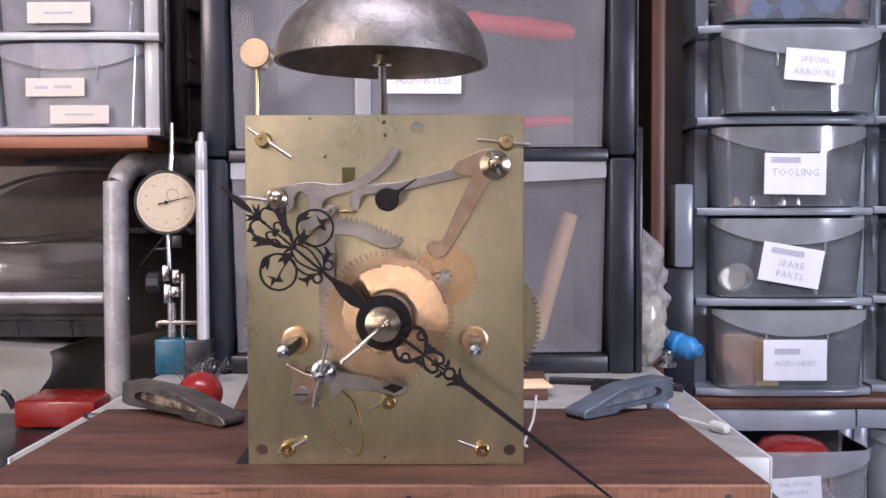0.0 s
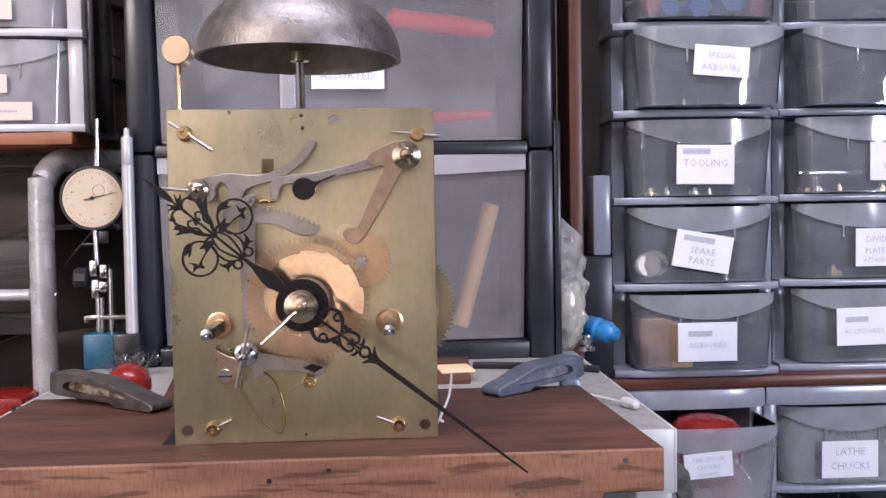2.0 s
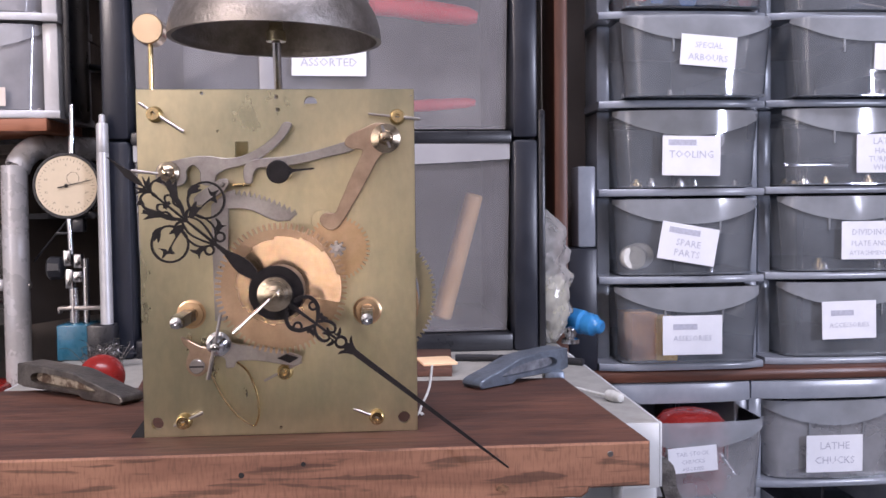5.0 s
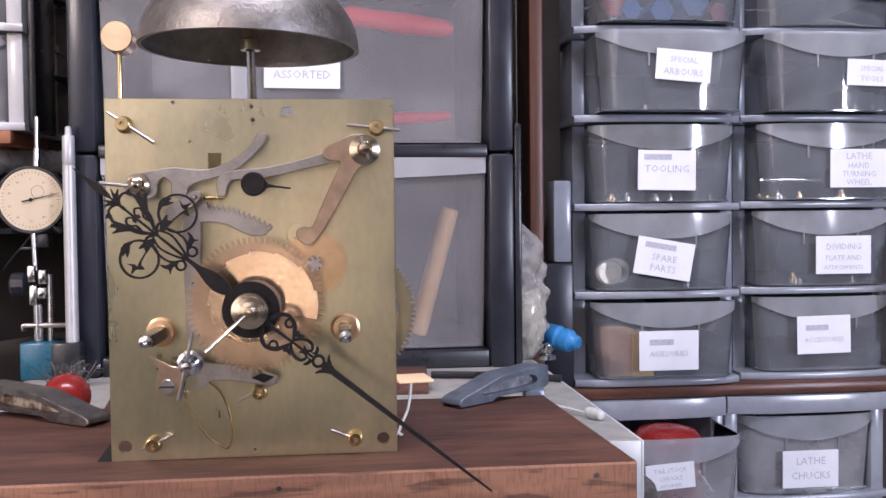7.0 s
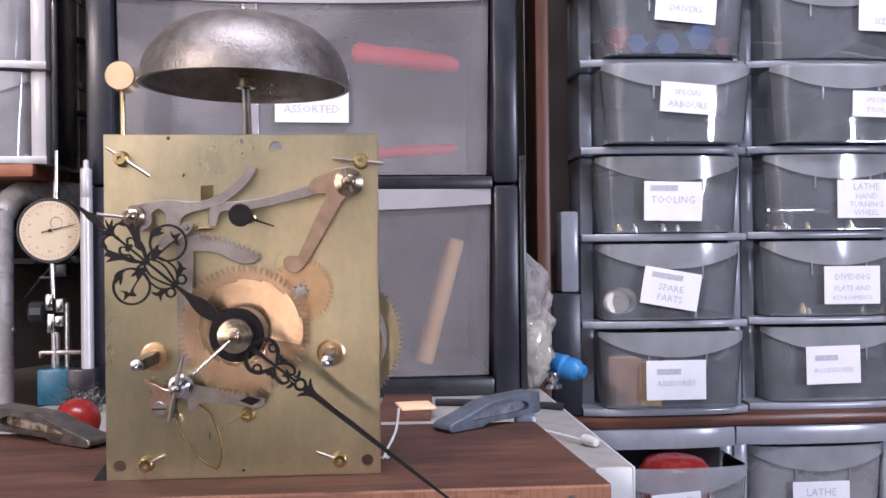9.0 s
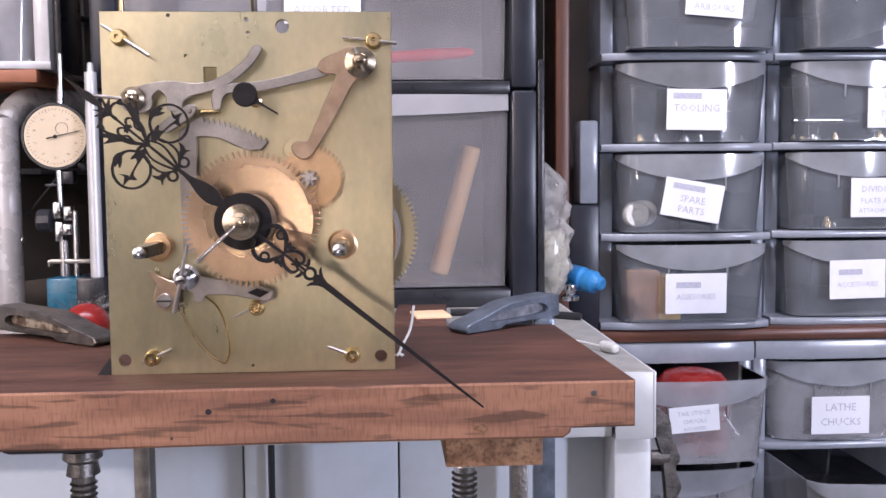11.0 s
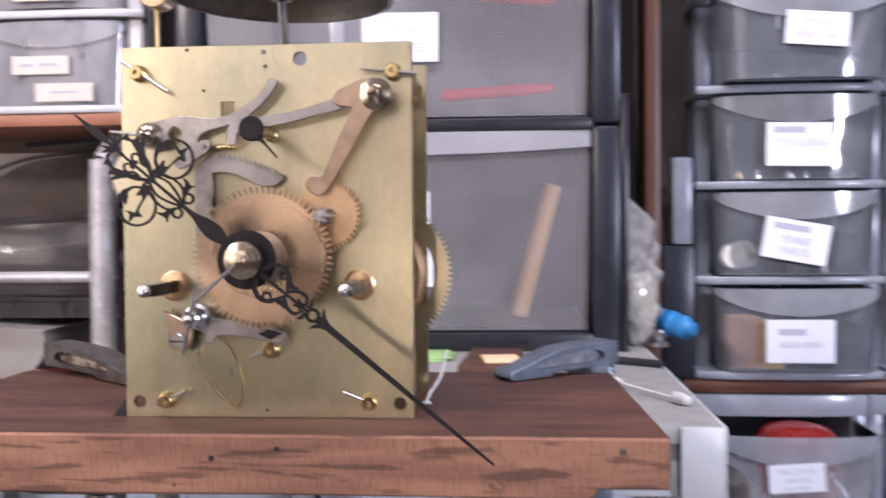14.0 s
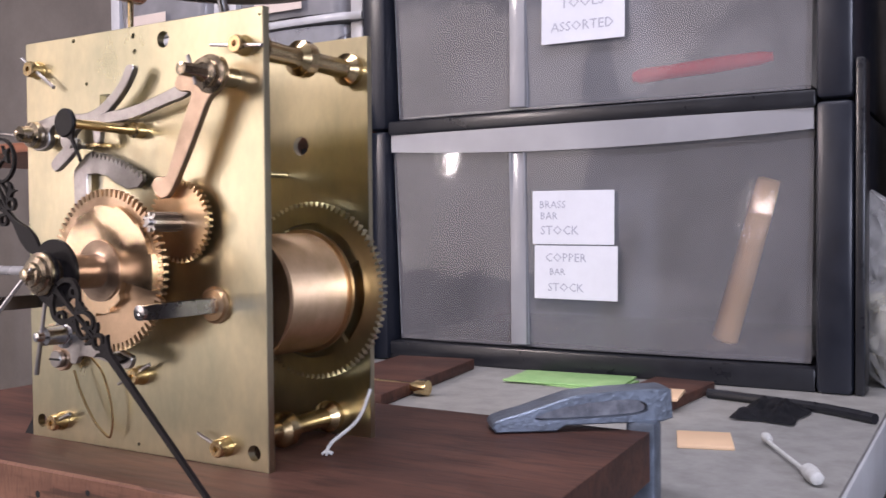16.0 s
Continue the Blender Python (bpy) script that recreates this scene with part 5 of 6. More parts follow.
def tube_frame():
    t = thing("tube_frame", (0, 0, 0), "grey painted bent steel tube shelf frame", "shelf frame")
    bm = B()
    tube(bm, curve([(-0.3235, 0.545, 0.0), (-0.3225, 0.545, 0.70), (-0.3215, 0.545, 1.020), (-0.3190, 0.548, 1.050), (-0.3090, 0.560, 1.0690), (-0.2950, 0.580, 1.0735), (-0.26, 0.64, 1.0740)], 6), 0.0128, 18)
    part("upright_tube", bm, TUBE, t)
    bm = B()
    rod(bm, (-1.0, 0.545, 0.9305), (-0.3345, 0.545, 0.9305), 0.0062)
    part("cross_tube", bm, TUBE, t)
    bm = B()
    tube(bm, curve([(-0.9965, 0.545, 0.0), (-0.996, 0.545, 0.70), (-0.996, 0.545, 1.05), (-0.996, 0.56, 1.0740)], 4), 0.0128, 14)
    part("upright_tube", bm, TUBE, t)
    bm = B()
    rod(bm, (-0.3105, 0.545, 0.9300), (-0.3075, 0.545, 0.9300), 0.003, seg=10)
    part("bolt", bm, STEEL, t)
    bm = B()
    tube(bm, curve([(-0.3095, 0.56, 0.953), (-0.292, 0.56, 0.975), (-0.268, 0.56, 1.003)], 3), 0.0012, 6)
    part("wire", bm, BLACK_PLASTIC, t)


tube_frame()


def clear_bin():
    t = thing("storage_bin", (0, 0, 0), "grey translucent plastic bin with a rolled rim", "bin")
    bm = B()
    box(bm, -0.70, -0.345, 0.60, 0.85, 0.905, 0.992, 0.006)
    bmesh.ops.delete(bm, geom=[f for f in bm.faces if f.calc_center_median().z > 0.991], context="FACES")
    part("body", bm, BOX_PLASTIC, t)
    bm = B()
    tube(bm, curve([(-0.70, 0.599, 0.989), (-0.50, 0.598, 0.988), (-0.40, 0.598, 0.993), (-0.345, 0.599, 1.001)], 4), 0.0038, 8)
    part("rim", bm, BOX_PLASTIC, t)
    bm = B()
    pts = curve([(-0.53, 1.015), (-0.49, 1.040), (-0.45, 1.058), (-0.40, 1.064), (-0.36, 1.066), (-0.345, 1.06), (-0.345, 0.995), (-0.55, 0.990)], 4, True)
    sheet(bm, [(p.x, p.y) for p in pts], 0.64, 0.66)
    part("dark_pouch", bm, POUCH, t, "slumped brown translucent bag")
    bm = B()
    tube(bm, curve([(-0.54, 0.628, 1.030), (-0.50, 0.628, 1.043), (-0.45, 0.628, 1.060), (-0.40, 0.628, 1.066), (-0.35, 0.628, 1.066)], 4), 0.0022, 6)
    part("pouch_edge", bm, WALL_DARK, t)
    bm = B()
    box(bm, -0.70, -0.345, 0.62, 0.85, 0.880, 0.9045)
    part("base_shelf", bm, BLACK_PLASTIC, t)


clear_bin()
RODS = ((-0.52, 0.952, -0.36, 0.968), (-0.50, 0.968, -0.37, 0.945), (-0.47, 0.945, -0.36, 0.958), (-0.53, 0.940, -0.42, 0.949))
for x0, z0, x1, z1 in RODS:
    t = thing("steel_rod", (0, 0, 0), "thin bright steel rod lying in the bin", "rod", "rods in the bin")
    bm = B()
    rod(bm, (x0, 0.615 + abs(x1) * 0.01, z0), (x1, 0.62, z1), 0.0014, seg=8)
    part("shaft", bm, STEEL_BRIGHT, t)
for x in (-0.395, -0.455):
    t = thing("wire_hook", (0, 0, 0), "small black wire hook under the bin shelf", "hook", "hooks under the bin")
    bm = B()
    tube(bm, curve([(x, 0.606, 0.881), (x, 0.605, 0.892), (x - 0.006, 0.605, 0.8985), (x - 0.012, 0.605, 0.902)], 3), 0.0013, 6)
    part("wire", bm, BLACK_PLASTIC, t)
slab("trim_rail", -0.70, -0.345, 0.610, 0.6180, 0.895, 0.8985, BLACK_PLASTIC, "thin black rail below the bin", category="rail")


def beige_machine():
    t = thing("beige_machine", (0, 0, 0), "pale grey-beige machine cover with rounded corner", "machine")
    bm = B()
    pts = curve([(-0.75, 0.872), (-0.44, 0.871), (-0.414, 0.866), (-0.412, 0.845), (-0.425, 0.824), (-0.445, 0.800), (-0.47, 0.70), (-0.75, 0.70)], 4, True)
    sheet(bm, [(p.x, p.y) for p in pts], 0.59, 0.80)
    part("cover", bm, BEIGE, t)
    bm = B()
    box(bm, -0.70, -0.40, 0.60, 0.80, 0.0, 0.715)
    part("stand", bm, BLACK_PLASTIC, t)


beige_machine()
t = thing("red_tray", (0, 0, 0), "red plastic tray with a dark handle on a black crate", "tray")
bm = B()
vs = box(bm, -0.408, -0.326, 0.49, 0.56, 0.8045, 0.832, 0.004)
part("tray_body", bm, RED, t)
bm = B()
tube(bm, curve([(-0.409, 0.495, 0.824), (-0.415, 0.495, 0.836), (-0.421, 0.495, 0.840)], 3), 0.0035, 8)
part("tray_handle", bm, BLACK_PLASTIC, t)
t = thing("black_crate", (0, 0, 0), "black plastic crate standing below the table edge", "crate")
bm = B()
box(bm, -0.52, -0.245, 0.30, 0.57, 0.55, 0.804, 0.006)
part("crate_body", bm, BLACK_PLASTIC, t)
bm = B()
box(bm, -0.51, -0.255, 0.31, 0.56, 0.0, 0.5495, 0.004)
part("crate_base", bm, BLACK_PLASTIC, t)


# ---- dial gauge on its magnetic stand ----
def dial_gauge():
    t = thing("dial_gauge", (0, 0, 0), "dial gauge on a teal magnetic stand", "dial gauge")
    y = 0.448
    bm = B()
    box(bm, -0.2475, -0.2150, y - 0.014, y + 0.022, T, 0.9010, 0.002)
    part("magnet_base", bm, TEAL, t, "teal enamelled magnetic base")
    bm = B()
    box(bm, -0.2145, -0.1900, y - 0.034, y - 0.0145, T, 0.9030, 0.002)
    part("base_cheek", bm, BLACK_PLASTIC, t)
    bm = B()
    lathe(bm, (-0.1985, y - 0.024, 0.9030), (-0.1975, y - 0.024, 2.0), [(0, 0.0056), (0.155, 0.0054), (0.1555, 0.0048), (0.1565, 0.0054), (0.1805, 0.0052), (0.1815, 0.0046), (0.1818, 0.003), (0.1890, 0.0026), (0.1905, 0.0)], 20)
    part("pole", bm, SATIN, t, "satin steel upright pole")
    bm = B()
    box(bm, -0.2480, -0.2080, y - 0.004, y + 0.004, 0.9135, 0.9175, 0.001)
    box(bm, -0.2490, -0.2465, y - 0.004, y + 0.004, 0.9105, 0.9170, 0.0008)
    part("cross_bar", bm, STEEL, t)
    bm = B()
    rod(bm, (-0.2345, y, 0.901), (-0.2345, y, 0.935), 0.0042)
    part("lower_stem", bm, STEEL_BRIGHT, t)
    bm = B()
    rod(bm, (-0.2235, y, 0.901), (-0.2235, y, 0.962), 0.003)
    part("side_stem", bm, STEEL_BRIGHT, t)
    bm = B()
    for x, z0, z1 in ((-0.2370, 0.934, 0.952), (-0.2385, 0.955, 0.970), (-0.2300, 0.940, 0.950), (-0.2290, 0.953, 0.966)):
        box(bm, x - 0.0035, x + 0.0035, y - 0.006, y + 0.004, z0, z1, 0.001)
    part("swivel_block", bm, STEEL_BRIGHT, t)
    bm = B()
    lathe(bm, (-0.2430, y, 0.953), (-1, y, 0.953), [(0, 0.006), (0.002, 0.0105), (0.012, 0.0110), (0.014, 0.009)], 10)
    part("clamp_knob", bm, BLACK_PLASTIC, t, "ribbed black clamp knob")
    bm = B()
    rod(bm, (-0.2360, y, 0.965), (-0.2372, y, 1.002), 0.0024)
    part("upper_stem", bm, STEEL_BRIGHT, t)
    bm = B()
    box(bm, -0.2345, -0.2230, y - 0.004, y + 0.008, 0.986, 0.999, 0.002)
    part("dove_clamp", bm, BLACK_PLASTIC, t)
    bm = B()
    box(bm, -0.2490, -0.2340, y - 0.002, y + 0.002, 0.9840, 0.9865, 0.0006)
    part("lug", bm, BLACK_PLASTIC, t)
    c = (-0.2365, y - 0.008, 1.0290)
    bm = B()
    lathe(bm, c, (c[0], 1, c[2]), [(0.0015, 0.0275), (0.0, 0.0282), (0.0, 0.0300), (0.002, 0.0305), (0.014, 0.0300), (0.018, 0.026), (0.018, 0.0)], 40)
    d = part("gauge_case", bm, BLACK_PLASTIC, t, "round black gauge case")
    bm = B()
    lathe(bm, (c[0], c[1] + 0.0008, c[2]), (c[0], 1, c[2]), [(0, 0), (0, 0.0276), (0.0006, 0.0276)], 40, 0)
    for k in range(50):
        a = k * math.tau / 50
        r0 = 0.0222 if k % 5 == 0 else 0.0236
        stroke(bm, [(c[0] + r0 * math.cos(a), c[2] + r0 * math.sin(a)), (c[0] + 0.0252 * math.cos(a), c[2] + 0.0252 * math.sin(a))], [0.00035, 0.00035], c[1] + 0.0004, c[1] + 0.0007, 1)
    for k in range(10):
        a = k * math.tau / 10 + math.pi / 2
        letters(bm, str((10 - k) % 10 * 10), c[0] + 0.0190 * math.cos(a), c[2] + 0.0190 * math.sin(a) - 0.0012, c[1] + 0.0005, 0.0022, 1)
    scroll = [(c[0] + 0.006 + 0.0055 * math.cos(k * math.tau / 20), c[2] + 0.007 + 0.0055 * math.sin(k * math.tau / 20)) for k in range(21)]
    stroke(bm, scroll, [0.0003, 0.0003], c[1] + 0.0004, c[1] + 0.0007, 1)
    part("dial_face", bm, [CREAM, DIAL_INK], d, "cream dial face with fine graduations", smooth=False)
    bm = B()
    stroke(bm, [(c[0] - 0.0075, c[2] - 0.0018), (c[0], c[2]), (c[0] + 0.0225, c[2] + 0.0052)], [0.0012, 0.0010, 0.0004], c[1] - 0.0006, c[1] - 0.0001)
    lathe(bm, (c[0], c[1] + 0.0003, c[2]), (c[0], -1, c[2]), [(0, 0.0018), (0.0012, 0.0015)], 12)
    part("pointer", bm, BLUED, d, smooth=False)
    bm = B()
    rod(bm, (c[0] + 0.003, y, 1.056), (c[0] + 0.004, y, 1.076), 0.0032, 0.0028)
    rod(bm, (c[0] + 0.004, y, 1.076), (c[0] + 0.0045, y, 1.104), 0.0020)
    part("plunger", bm, STEEL_BRIGHT, t)
    bm = B()
    lathe(bm, (c[0] + 0.018, y - 0.002, c[2] - 0.024), (c[0] + 0.03, y - 0.002, c[2] - 0.034), [(0, 0.003), (0.006, 0.0035), (0.008, 0.0025)], 10)
    part("bezel_lock", bm, BLACK_PLASTIC, t)


dial_gauge()

t = thing("red_ball", (0, 0, 0), "glossy red plastic ball with a dull metal collar", "ball")
bm = B()
bmesh.ops.create_uvsphere(bm, u_segments=28, v_segments=18, radius=0.0165, matrix=Matrix.Translation((-0.156, 0.255, T + 0.0165)) @ Matrix.Diagonal((1, 1, 1.0, 1)))
part("ball", bm, RED, t)
bm = B()
lathe(bm, (-0.170, 0.262, T + 0.0090), (-0.205, 0.277, T + 0.0088), [(0, 0.007), (0.006, 0.0085), (0.012, 0.008), (0.016, 0.004)], 16)
part("collar", bm, RED, t)
t = thing("wool_tuft", (-0.192, 0.392, T), "fuzzy tuft of dark grey wire wool by the gauge base", "wire wool")
bm = B()
rng = random.Random(8)
for k in range(70):
    a, h = rng.random() * math.tau, 0.006 + 0.016 * rng.random()
    r = 0.016 * rng.random()
    p = Vector((r * math.cos(a), r * 0.6 * math.sin(a), 0.0004))
    q = p + Vector((rng.uniform(-0.014, 0.014), rng.uniform(-0.006, 0.006), h))
    w = q + Vector((rng.uniform(-0.012, 0.012), rng.uniform(-0.005, 0.005), rng.uniform(-0.004, 0.004)))
    tube(bm, curve([p, q, w], 3), 0.00035, 4)
part("wool", bm, STEEL_DARK, t)
t = thing("scribing_rod", (0, 0, 0), "small steel rod with a black tip on the table edge", "rod")
bm = B()
rod(bm, (-0.2350, 0.245, T + 0.0024), (-0.190, 0.232, T + 0.0024), 0.0022, 0.0018)
part("shaft", bm, STEEL_BRIGHT, t)
bm = B()
rod(bm, (-0.2395, 0.2463, T + 0.0024), (-0.2350, 0.245, T + 0.0024), 0.0016, 0.0026)
part("tip", bm, BLACK_PLASTIC, t)
t = thing("screwdriver", (0, 0, 0), "black-shafted screwdriver lying on the table", "tool")
bm = B()
rod(bm, (-0.125, 0.215, T + 0.0022), (-0.06, 0.235, T + 0.0022), 0.002)
part("shaft", bm, BLACK_PLASTIC, t)
bm = B()
lathe(bm, (-0.112, 0.300, T + 0.006), (-0.06, 0.30, T + 0.006), [(0, 0.003), (0.01, 0.0035), (0.045, 0.003), (0.05, 0.0055), (0.058, 0.0055)], 12)
part("brass_end", bm, BRASS_BRIGHT, t)

# ---- small things on the table ----
t = thing("wooden_strip", (0, 0, 0), "red-brown wooden strip lying on the table", "wood strip")
bm = B()
box(bm, -0.038, 0.030, -0.088, 0.085, 0, 0.0085, 0.001)
part("strip", bm, BOARD, t)
t.matrix_basis = pose(-0.103, 0.336, T, 0, 0, 8)
t = thing("wooden_strip", (0, 0, 0), "short red-brown wooden offcut under the storage tower", "wood strip")
bm = B()
box(bm, -0.022, 0.022, -0.051, 0.051, 0, 0.0070, 0.001)
part("strip", bm, BOARD, t)
t.matrix_basis = pose(0.0885, 0.362, T, 0, 0, -4)
for a, z, tone in ((-8, T, "pale green paper sheet lying by the tower's foot"), (5, T + 0.0014, "upper pale green paper sheet lying askew")):
    t = thing("green_note", (0.008, 0.404, z), tone, "paper", "green sheets")
    bm = B()
    box(bm, -0.044, 0.044, -0.026, 0.026, 0.0, 0.0012, 0.0003)
    part("sheet", bm, GREEN, t)
    t.rotation_euler = (0, 0, radians(a))
t = thing("wood_chip", (0, 0, 0), "small flat pale wooden chip on the table", "wood chip", "wood chips")
bm = B()
box(bm, -0.0145, 0.0145, -0.0175, 0.0175, 0, 0.0022, 0.0006)
part("chip", bm, CHIP_WOOD, t)
t.matrix_basis = pose(0.1480, 0.2555, T, 0, 0, 17)
u = copy_thing(t, pose(0.0960, 0.340, T + 0.0070, 0, 0, 8))
u["label"] = "flat pale wooden chip with a slanted end beside the clamp"
t = thing("black_rag", (0, 0, 0), "crumpled black rag lying on the table", "rag")
bm = B()
n = 22
g = []
for i in range(n + 1):
    col = []
    for j in range(n + 1):
        u, v = -1 + 2 * i / n, -1 + 2 * j / n
        s = Vector((u * 1.7, v * 1.7, 3.0))
        edge = max(0.0, 1 - max(abs(u), abs(v)) ** 3)
        w = 1 + 0.28 * noise.noise(s * 0.8)
        h = edge * (0.004 + 0.006 * noise.noise(s) + 0.004 * noise.noise(s * 2.6) + 0.002 * (1 - u))
        col.append(bm.verts.new((0.167 + 0.017 * u * w + 0.001 * v, 0.350 + 0.028 * v * w - 0.005 * u, T + 0.0012 + max(0.0, h))))
    g.append(col)
for i in range(n):
    for j in range(n):
        bm.faces.new((g[i][j], g[i + 1][j], g[i + 1][j + 1], g[i][j + 1]))
part("cloth", bm, RAG, t)
t = thing("black_cable", (0, 0, 0), "black cable lying along the tower's foot", "cable")
bm = B()
tube(bm, curve([(0.116, 0.385, T + 0.0032), (0.140, 0.380, T + 0.0032), (0.190, 0.366, T + 0.0032), (0.223, 0.346, T + 0.0032)], 4), 0.0032, 10)
part("cord", bm, BLACK_PLASTIC, t)
t = thing("cotton_bud", (0, 0, 0), "white cotton bud lying on the table top", "cotton bud")
bm = B()
rod(bm, (0.1795, 0.261, T + 0.0030), (0.2105, 0.201, T + 0.0030), 0.0011)
part("stick", bm, COTTON, t)
for a, b, k in (((0.1812, 0.258), (0.1767, 0.268), 1.0), ((0.2080, 0.206), (0.2145, 0.1925), 1.45)):
    bm = B()
    lathe(bm, (*a, T + 0.0040), (*b, T + 0.0040), [(0, 0.0011), (0.002, 0.0023 * k), (0.007, 0.0027 * k), (0.011 * k, 0.0020 * k), (0.0128 * k, 0.0)], 14)
    for v in bm.verts:
        v.co += 0.0009 * (k - 0.9) * noise.noise_vector(v.co * 420)
    part("cotton_tip", bm, COTTON, t)

# ---- bag, blue bottle and things hanging beside the towers ----
t = thing("plastic_bag", (0, 0, 0), "crumpled clear plastic bag half full of cream granules", "bag")


def bag_shape(bm, rows, y, rough, seg=22):
    rings = []
    for z, xc, rx, ry in rows:
        ring = []
        for k in range(seg):
            a = k * math.tau / seg
            f = 1 + rough * (noise.noise(Vector((math.cos(a) * 2.3, math.sin(a) * 2.3, z * 85))) + 0.45 * noise.noise(Vector((math.cos(a) * 6.1, math.sin(a) * 6.1, z * 190))))
            ring.append(bm.verts.new((xc + rx * f * math.cos(a), y + ry * f * math.sin(a), z + 0.002 * noise.noise(Vector((a * 3, z * 90, 1))))))
        rings.append(ring)
    for p, q in zip(rings, rings[1:]):
        for k in range(seg):
            bm.faces.new((p[k], q[k], q[(k + 1) % seg], p[(k + 1) % seg]))
    bm.faces.new(rings[0])
    bm.faces.new(rings[-1])


bm = B()
film_rows = [(T + 0.0005, 0.2215, 0.0046, 0.004), (0.8800, 0.2200, 0.0139, 0.010), (0.8980, 0.2170, 0.0215, 0.015), (0.9200, 0.2165, 0.0238, 0.017), (0.9380, 0.2170, 0.0226, 0.015), (0.9480, 0.2165, 0.0191, 0.012), (0.9600, 0.2155, 0.0209, 0.013), (0.9760, 0.2135, 0.0220, 0.011), (0.9920, 0.2085, 0.0174, 0.009), (1.0080, 0.2015, 0.0070, 0.005)]
bag_shape(bm, [tuple(p) for p in curve([Vector(r) for r in film_rows], 4)], 0.4805, 0.30, 64)
part("film", bm, BAG, t)
bm = B()
bag_shape(bm, [(T + 0.004, 0.2213, 0.0035, 0.003), (0.8820, 0.2197, 0.0122, 0.009), (0.8980, 0.2170, 0.0191, 0.013), (0.9150, 0.2165, 0.0209, 0.0145), (0.9280, 0.2167, 0.0197, 0.013), (0.9360, 0.2165, 0.0116, 0.008)], 0.4805, 0.3)
part("granules", bm, GRANULES, t)
t = thing("blue_bottle", (0, 0, 0), "bright blue plastic bottle with a blunt nozzle lying on its side", "bottle")
bm = B()
lathe(bm, (0.240, 0.510, 0.8900), (0.285, 0.460, 0.8805), [(0, 0.006), (0.002, 0.0120), (0.024, 0.0125), (0.027, 0.0100), (0.030, 0.0115), (0.038, 0.0110), (0.042, 0.0075), (0.046, 0.0070), (0.048, 0.005)], 20)
part("bottle_body", bm, SKY_BLUE, t)
t = thing("steel_ball_stand", (0, 0, 0), "small bright steel ball-ended fitting behind the bag", "fitting")
bm = B()
lathe(bm, (0.240, 0.478, T), (0.240, 0.478, 2), [(0, 0.009), (0.004, 0.009), (0.006, 0.005), (0.010, 0.0065), (0.015, 0.006), (0.0175, 0.0)], 16)
part("fitting_body", bm, STEEL_BRIGHT, t)

t = thing("work_glove", (-0.030, -0.004, 0), "white knitted work glove with red trim and blue cuff", "glove")
bm = B()
for k, (x, z0, z1) in enumerate(((0.690, 0.905, 0.972), (0.702, 0.905, 0.978), (0.715, 0.905, 0.970), (0.727, 0.90, 0.955))):
    tube(bm, curve([(x + 0.002, 0.552, z0), (x, 0.545, (z0 + z1) / 2), (x - 0.002, 0.548, z1)], 4), [0.009, 0.0095, 0.010, 0.010, 0.0095, 0.009, 0.008, 0.006, 0.003], 12)
bag_shape(bm, [(0.862, 0.705, 0.020, 0.012), (0.880, 0.706, 0.024, 0.014), (0.905, 0.707, 0.026, 0.014), (0.925, 0.706, 0.024, 0.012)], 0.552, 0.15)
part("palm", bm, GLOVE_W, t)
bm = B()
bag_shape(bm, [(0.8250, 0.722, 0.020, 0.014), (0.842, 0.716, 0.022, 0.015), (0.862, 0.706, 0.021, 0.013)], 0.552, 0.1)
part("cuff", bm, GLOVE_B, t)
bm = B()
tube(bm, curve([(0.6835, 0.542, 0.870), (0.686, 0.538, 0.895), (0.681, 0.538, 0.930), (0.684, 0.540, 0.962), (0.690, 0.542, 0.975)], 4), 0.003, 8)
part("red_trim", bm, RED, t)

# ---- contents of the drawers ----
def tape_roll(x, y, z, r):
    t = thing("washer_roll", (0, 0, 0), "white ring-shaped roll in the clear drawer", "roll")
    bm = B()
    lathe(bm, (x, y, z), (x, 1, z), [(0.001, r * 0.45), (0, r * 0.55), (0, r * 0.9), (0.002, r), (0.014, r), (0.016, r * 0.9), (0.016, r * 0.5)], 24)
    part("ring", bm, COTTON, t)


tape_roll(0.3255, 0.5475, 0.9485, 0.0135)
tape_roll(0.3385, 0.5660, 0.9495, 0.0140)


def block(name, label, category, x0, x1, y0, y1, z0, z1, mat, bevel=0.001, turn=0):
    t = thing(name, ((x0 + x1) / 2, (y0 + y1) / 2, z0), label, category)
    bm = B()
    box(bm, -(x1 - x0) / 2, (x1 - x0) / 2, -(y1 - y0) / 2, (y1 - y0) / 2, 0, z1 - z0, bevel)
    part("body", bm, mat, t)
    t.rotation_euler = (0, 0, radians(turn))
    return t


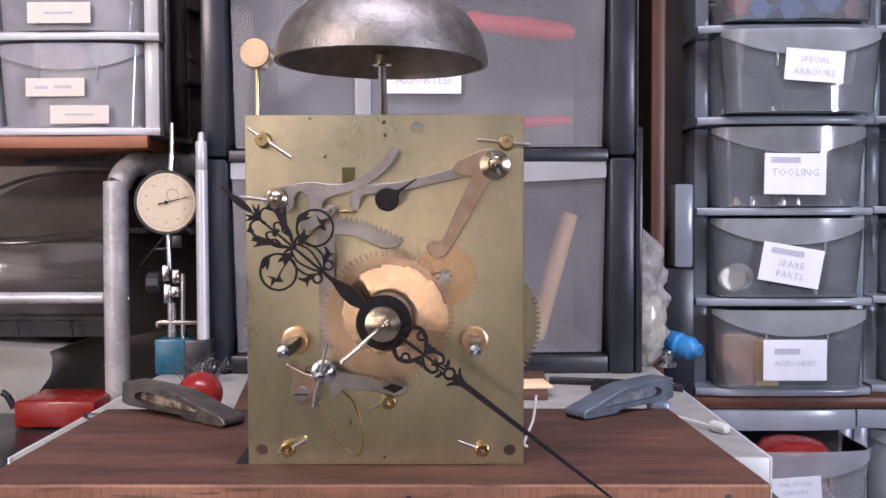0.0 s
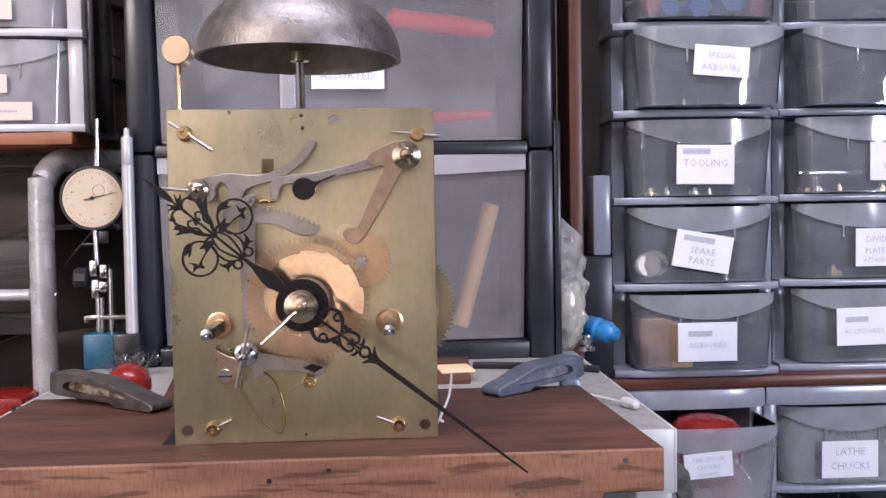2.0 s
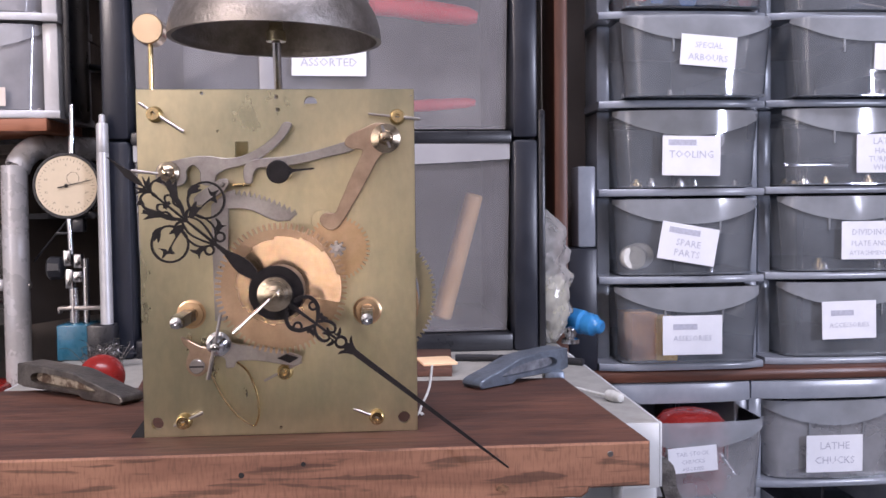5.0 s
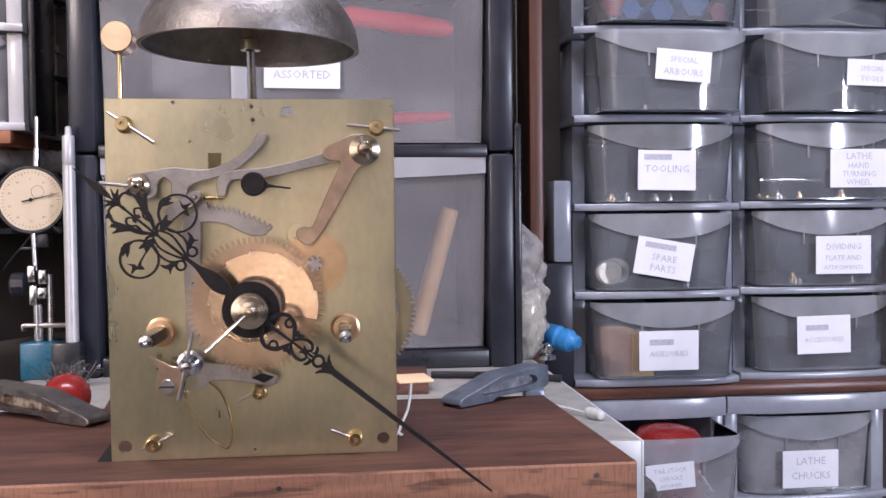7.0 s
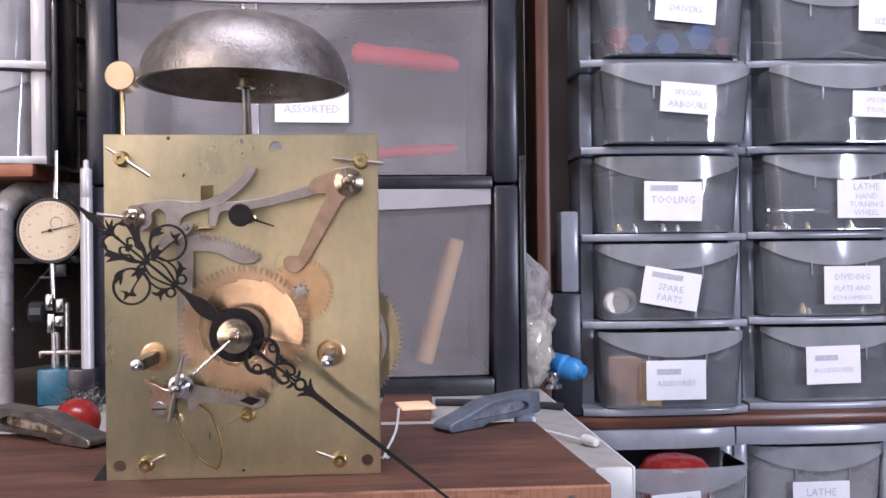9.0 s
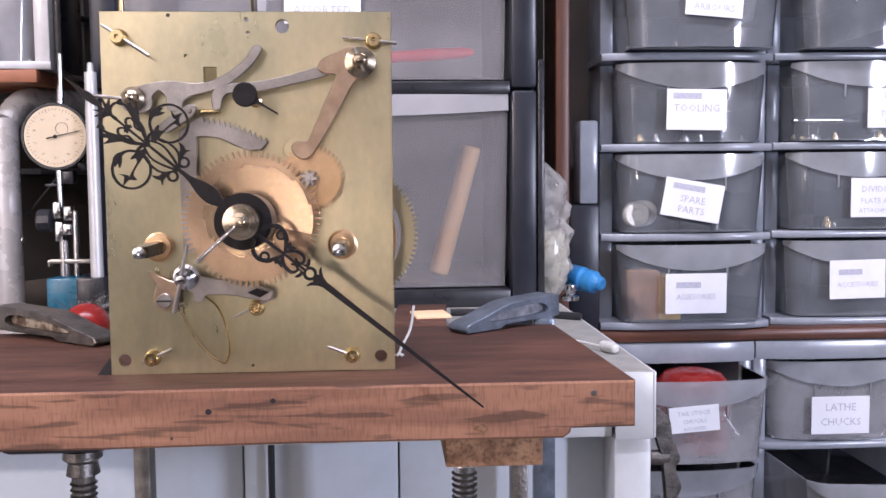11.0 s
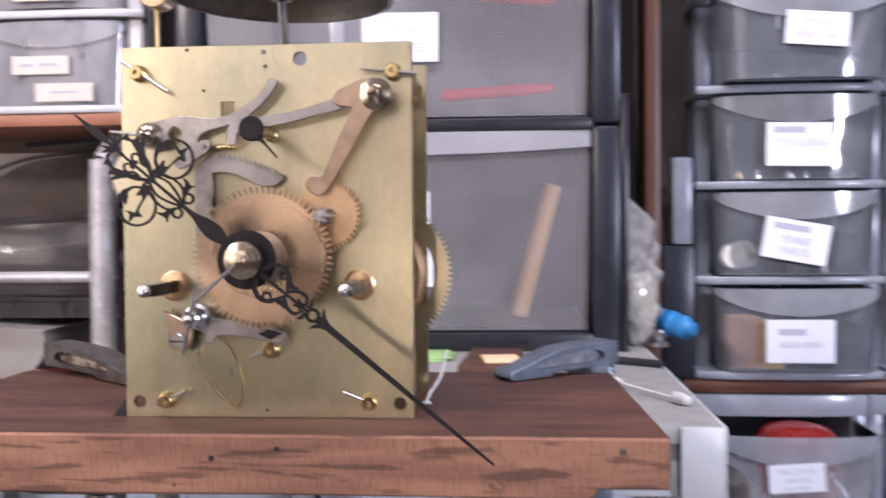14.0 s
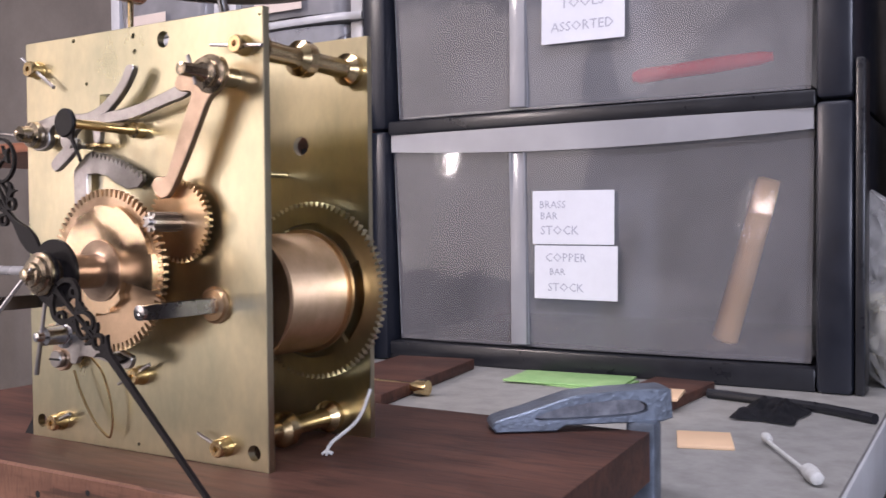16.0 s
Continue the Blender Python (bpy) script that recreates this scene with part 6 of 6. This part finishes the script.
ZA = 0.826 + 0.0107
block("tan_box", "tan cardboard box in the clear drawer", "box", 0.319, 0.348, 0.546, 0.59, ZA, 0.888, CARD_TAN, turn=6)
block("yellow_box", "yellow card box in the clear drawer", "box", 0.350, 0.373, 0.542, 0.59, ZA, 0.882, CARD_YELLOW, turn=-5)
block("brass_block", "small coppery block in the clear drawer", "block", 0.321, 0.329, 0.556, 0.562, ZA, 0.846, STEEL_WARM)
for x, z, r, m, y in ((0.332, 1.236, 0.013, RED, 0.552), (0.350, 1.230, 0.010, BLUE, 0.548), (0.448, 1.228, 0.010, RED, 0.550), (0.425, 1.240, 0.014, BLUE, 0.560), (0.385, 1.230, 0.012, BLUE, 0.552)):
    t = thing("plastic_tool", (0, 0, 0), "fluted plastic tool grip in the clear drawer", "tool", "tools in the drawer")
    bm = B()
    out = [(x + r * (1 + 0.07 * math.cos(6 * a)) * math.cos(a), z + r * (1 + 0.07 * math.cos(6 * a)) * math.sin(a)) for a in [k * math.tau / 36 for k in range(36)]]
    sheet(bm, out, y, y + 0.08)
    part("grip", bm, m, t)
random.seed(5)
for k in range(26):
    row = random.choice((1, 2, 3, 3, 2))
    tower = random.choice((0, 1))
    x = (0.315 if tower == 0 else 0.51) + random.random() * 0.14
    yy = (0.553 if tower == 0 else 0.572)
    z0 = (0.826 if tower == 0 else 0.8255) + row * (0.0945 if tower == 0 else 0.0955) + 0.0107
    t = thing("steel_fitting", (x, yy + 0.004 + random.random() * 0.03, z0), "small bright steel turned fitting in the drawer", "fitting", "fittings in the drawers")
    r = 0.003 + random.random() * 0.004
    h = 0.004 + random.random() * 0.008
    bm = B()
    lathe(bm, (0, 0, 0), (0, 0, 1), [(0, r), (h * 0.5, r), (h * 0.55, r * 0.6), (h, r * 0.55), (h, r * 0.2), (h * 0.9, 0.0)], 12)
    part("turned_body", bm, random.choice((STEEL_BRIGHT, STEEL, BRASS_BRIGHT)), t)
t = thing("steel_bar", (0, 0, 0), "bright steel bar lying in the drawer", "bar")
bm = B()
rod(bm, (0.500, 0.568, 1.0480), (0.575, 0.572, 1.0480), 0.0032)
part("bar", bm, STEEL_BRIGHT, t)

t = thing("red_chuck_guard", (0, 0, 0), "round red plastic chuck case in the open drawer", "chuck case")
bm = B()
lathe(bm, (0.376, 0.515, 0.7080), (0.376, 0.515, 2), [(0, 0.036), (0.02, 0.038), (0.055, 0.039), (0.068, 0.037), (0.077, 0.029), (0.0805, 0.016), (0.0805, 0.004), (0.0785, 0.003), (0.0785, 0.0)], 36)
part("case_body", bm, RED, t)
t = thing("steel_bar", (0, 0, 0), "bright steel bar leaning in the open drawer", "bar")
bm = B()
rod(bm, (0.392, 0.4860, 0.757), (0.412, 0.4830, 0.726), 0.0028)
part("bar", bm, STEEL_BRIGHT, t)
t = thing("steel_bar", (0, 0, 0), "bright steel bar in the lower open drawer", "bar")
bm = B()
rod(bm, (0.33, 0.46, 0.66), (0.385, 0.46, 0.655), 0.004)
part("bar", bm, STEEL_BRIGHT, t)


# ---- what moves: the seconds pointer beats once a second, the minute pointer creeps ----
def motions():
    rows = [(0.0, 0)]
    for k in range(1, 17):
        rows += [(k - 0.39, k - 1), (k - 0.31, k)]
    rows.append((16.0, 16))
    walk(seconds_pointer, [(t, pose(0.0039, -0.0335, 0.1228, 0, -35 + 6 * k, 0)) for t, k in rows])
    walk(minute_hand, [(t, pose(PIVOT[0], -0.0425, PIVOT[1], 0, 0.1 * (t - 7.0), 0)) for t in (0.0, 8.0, 16.0)])


motions()
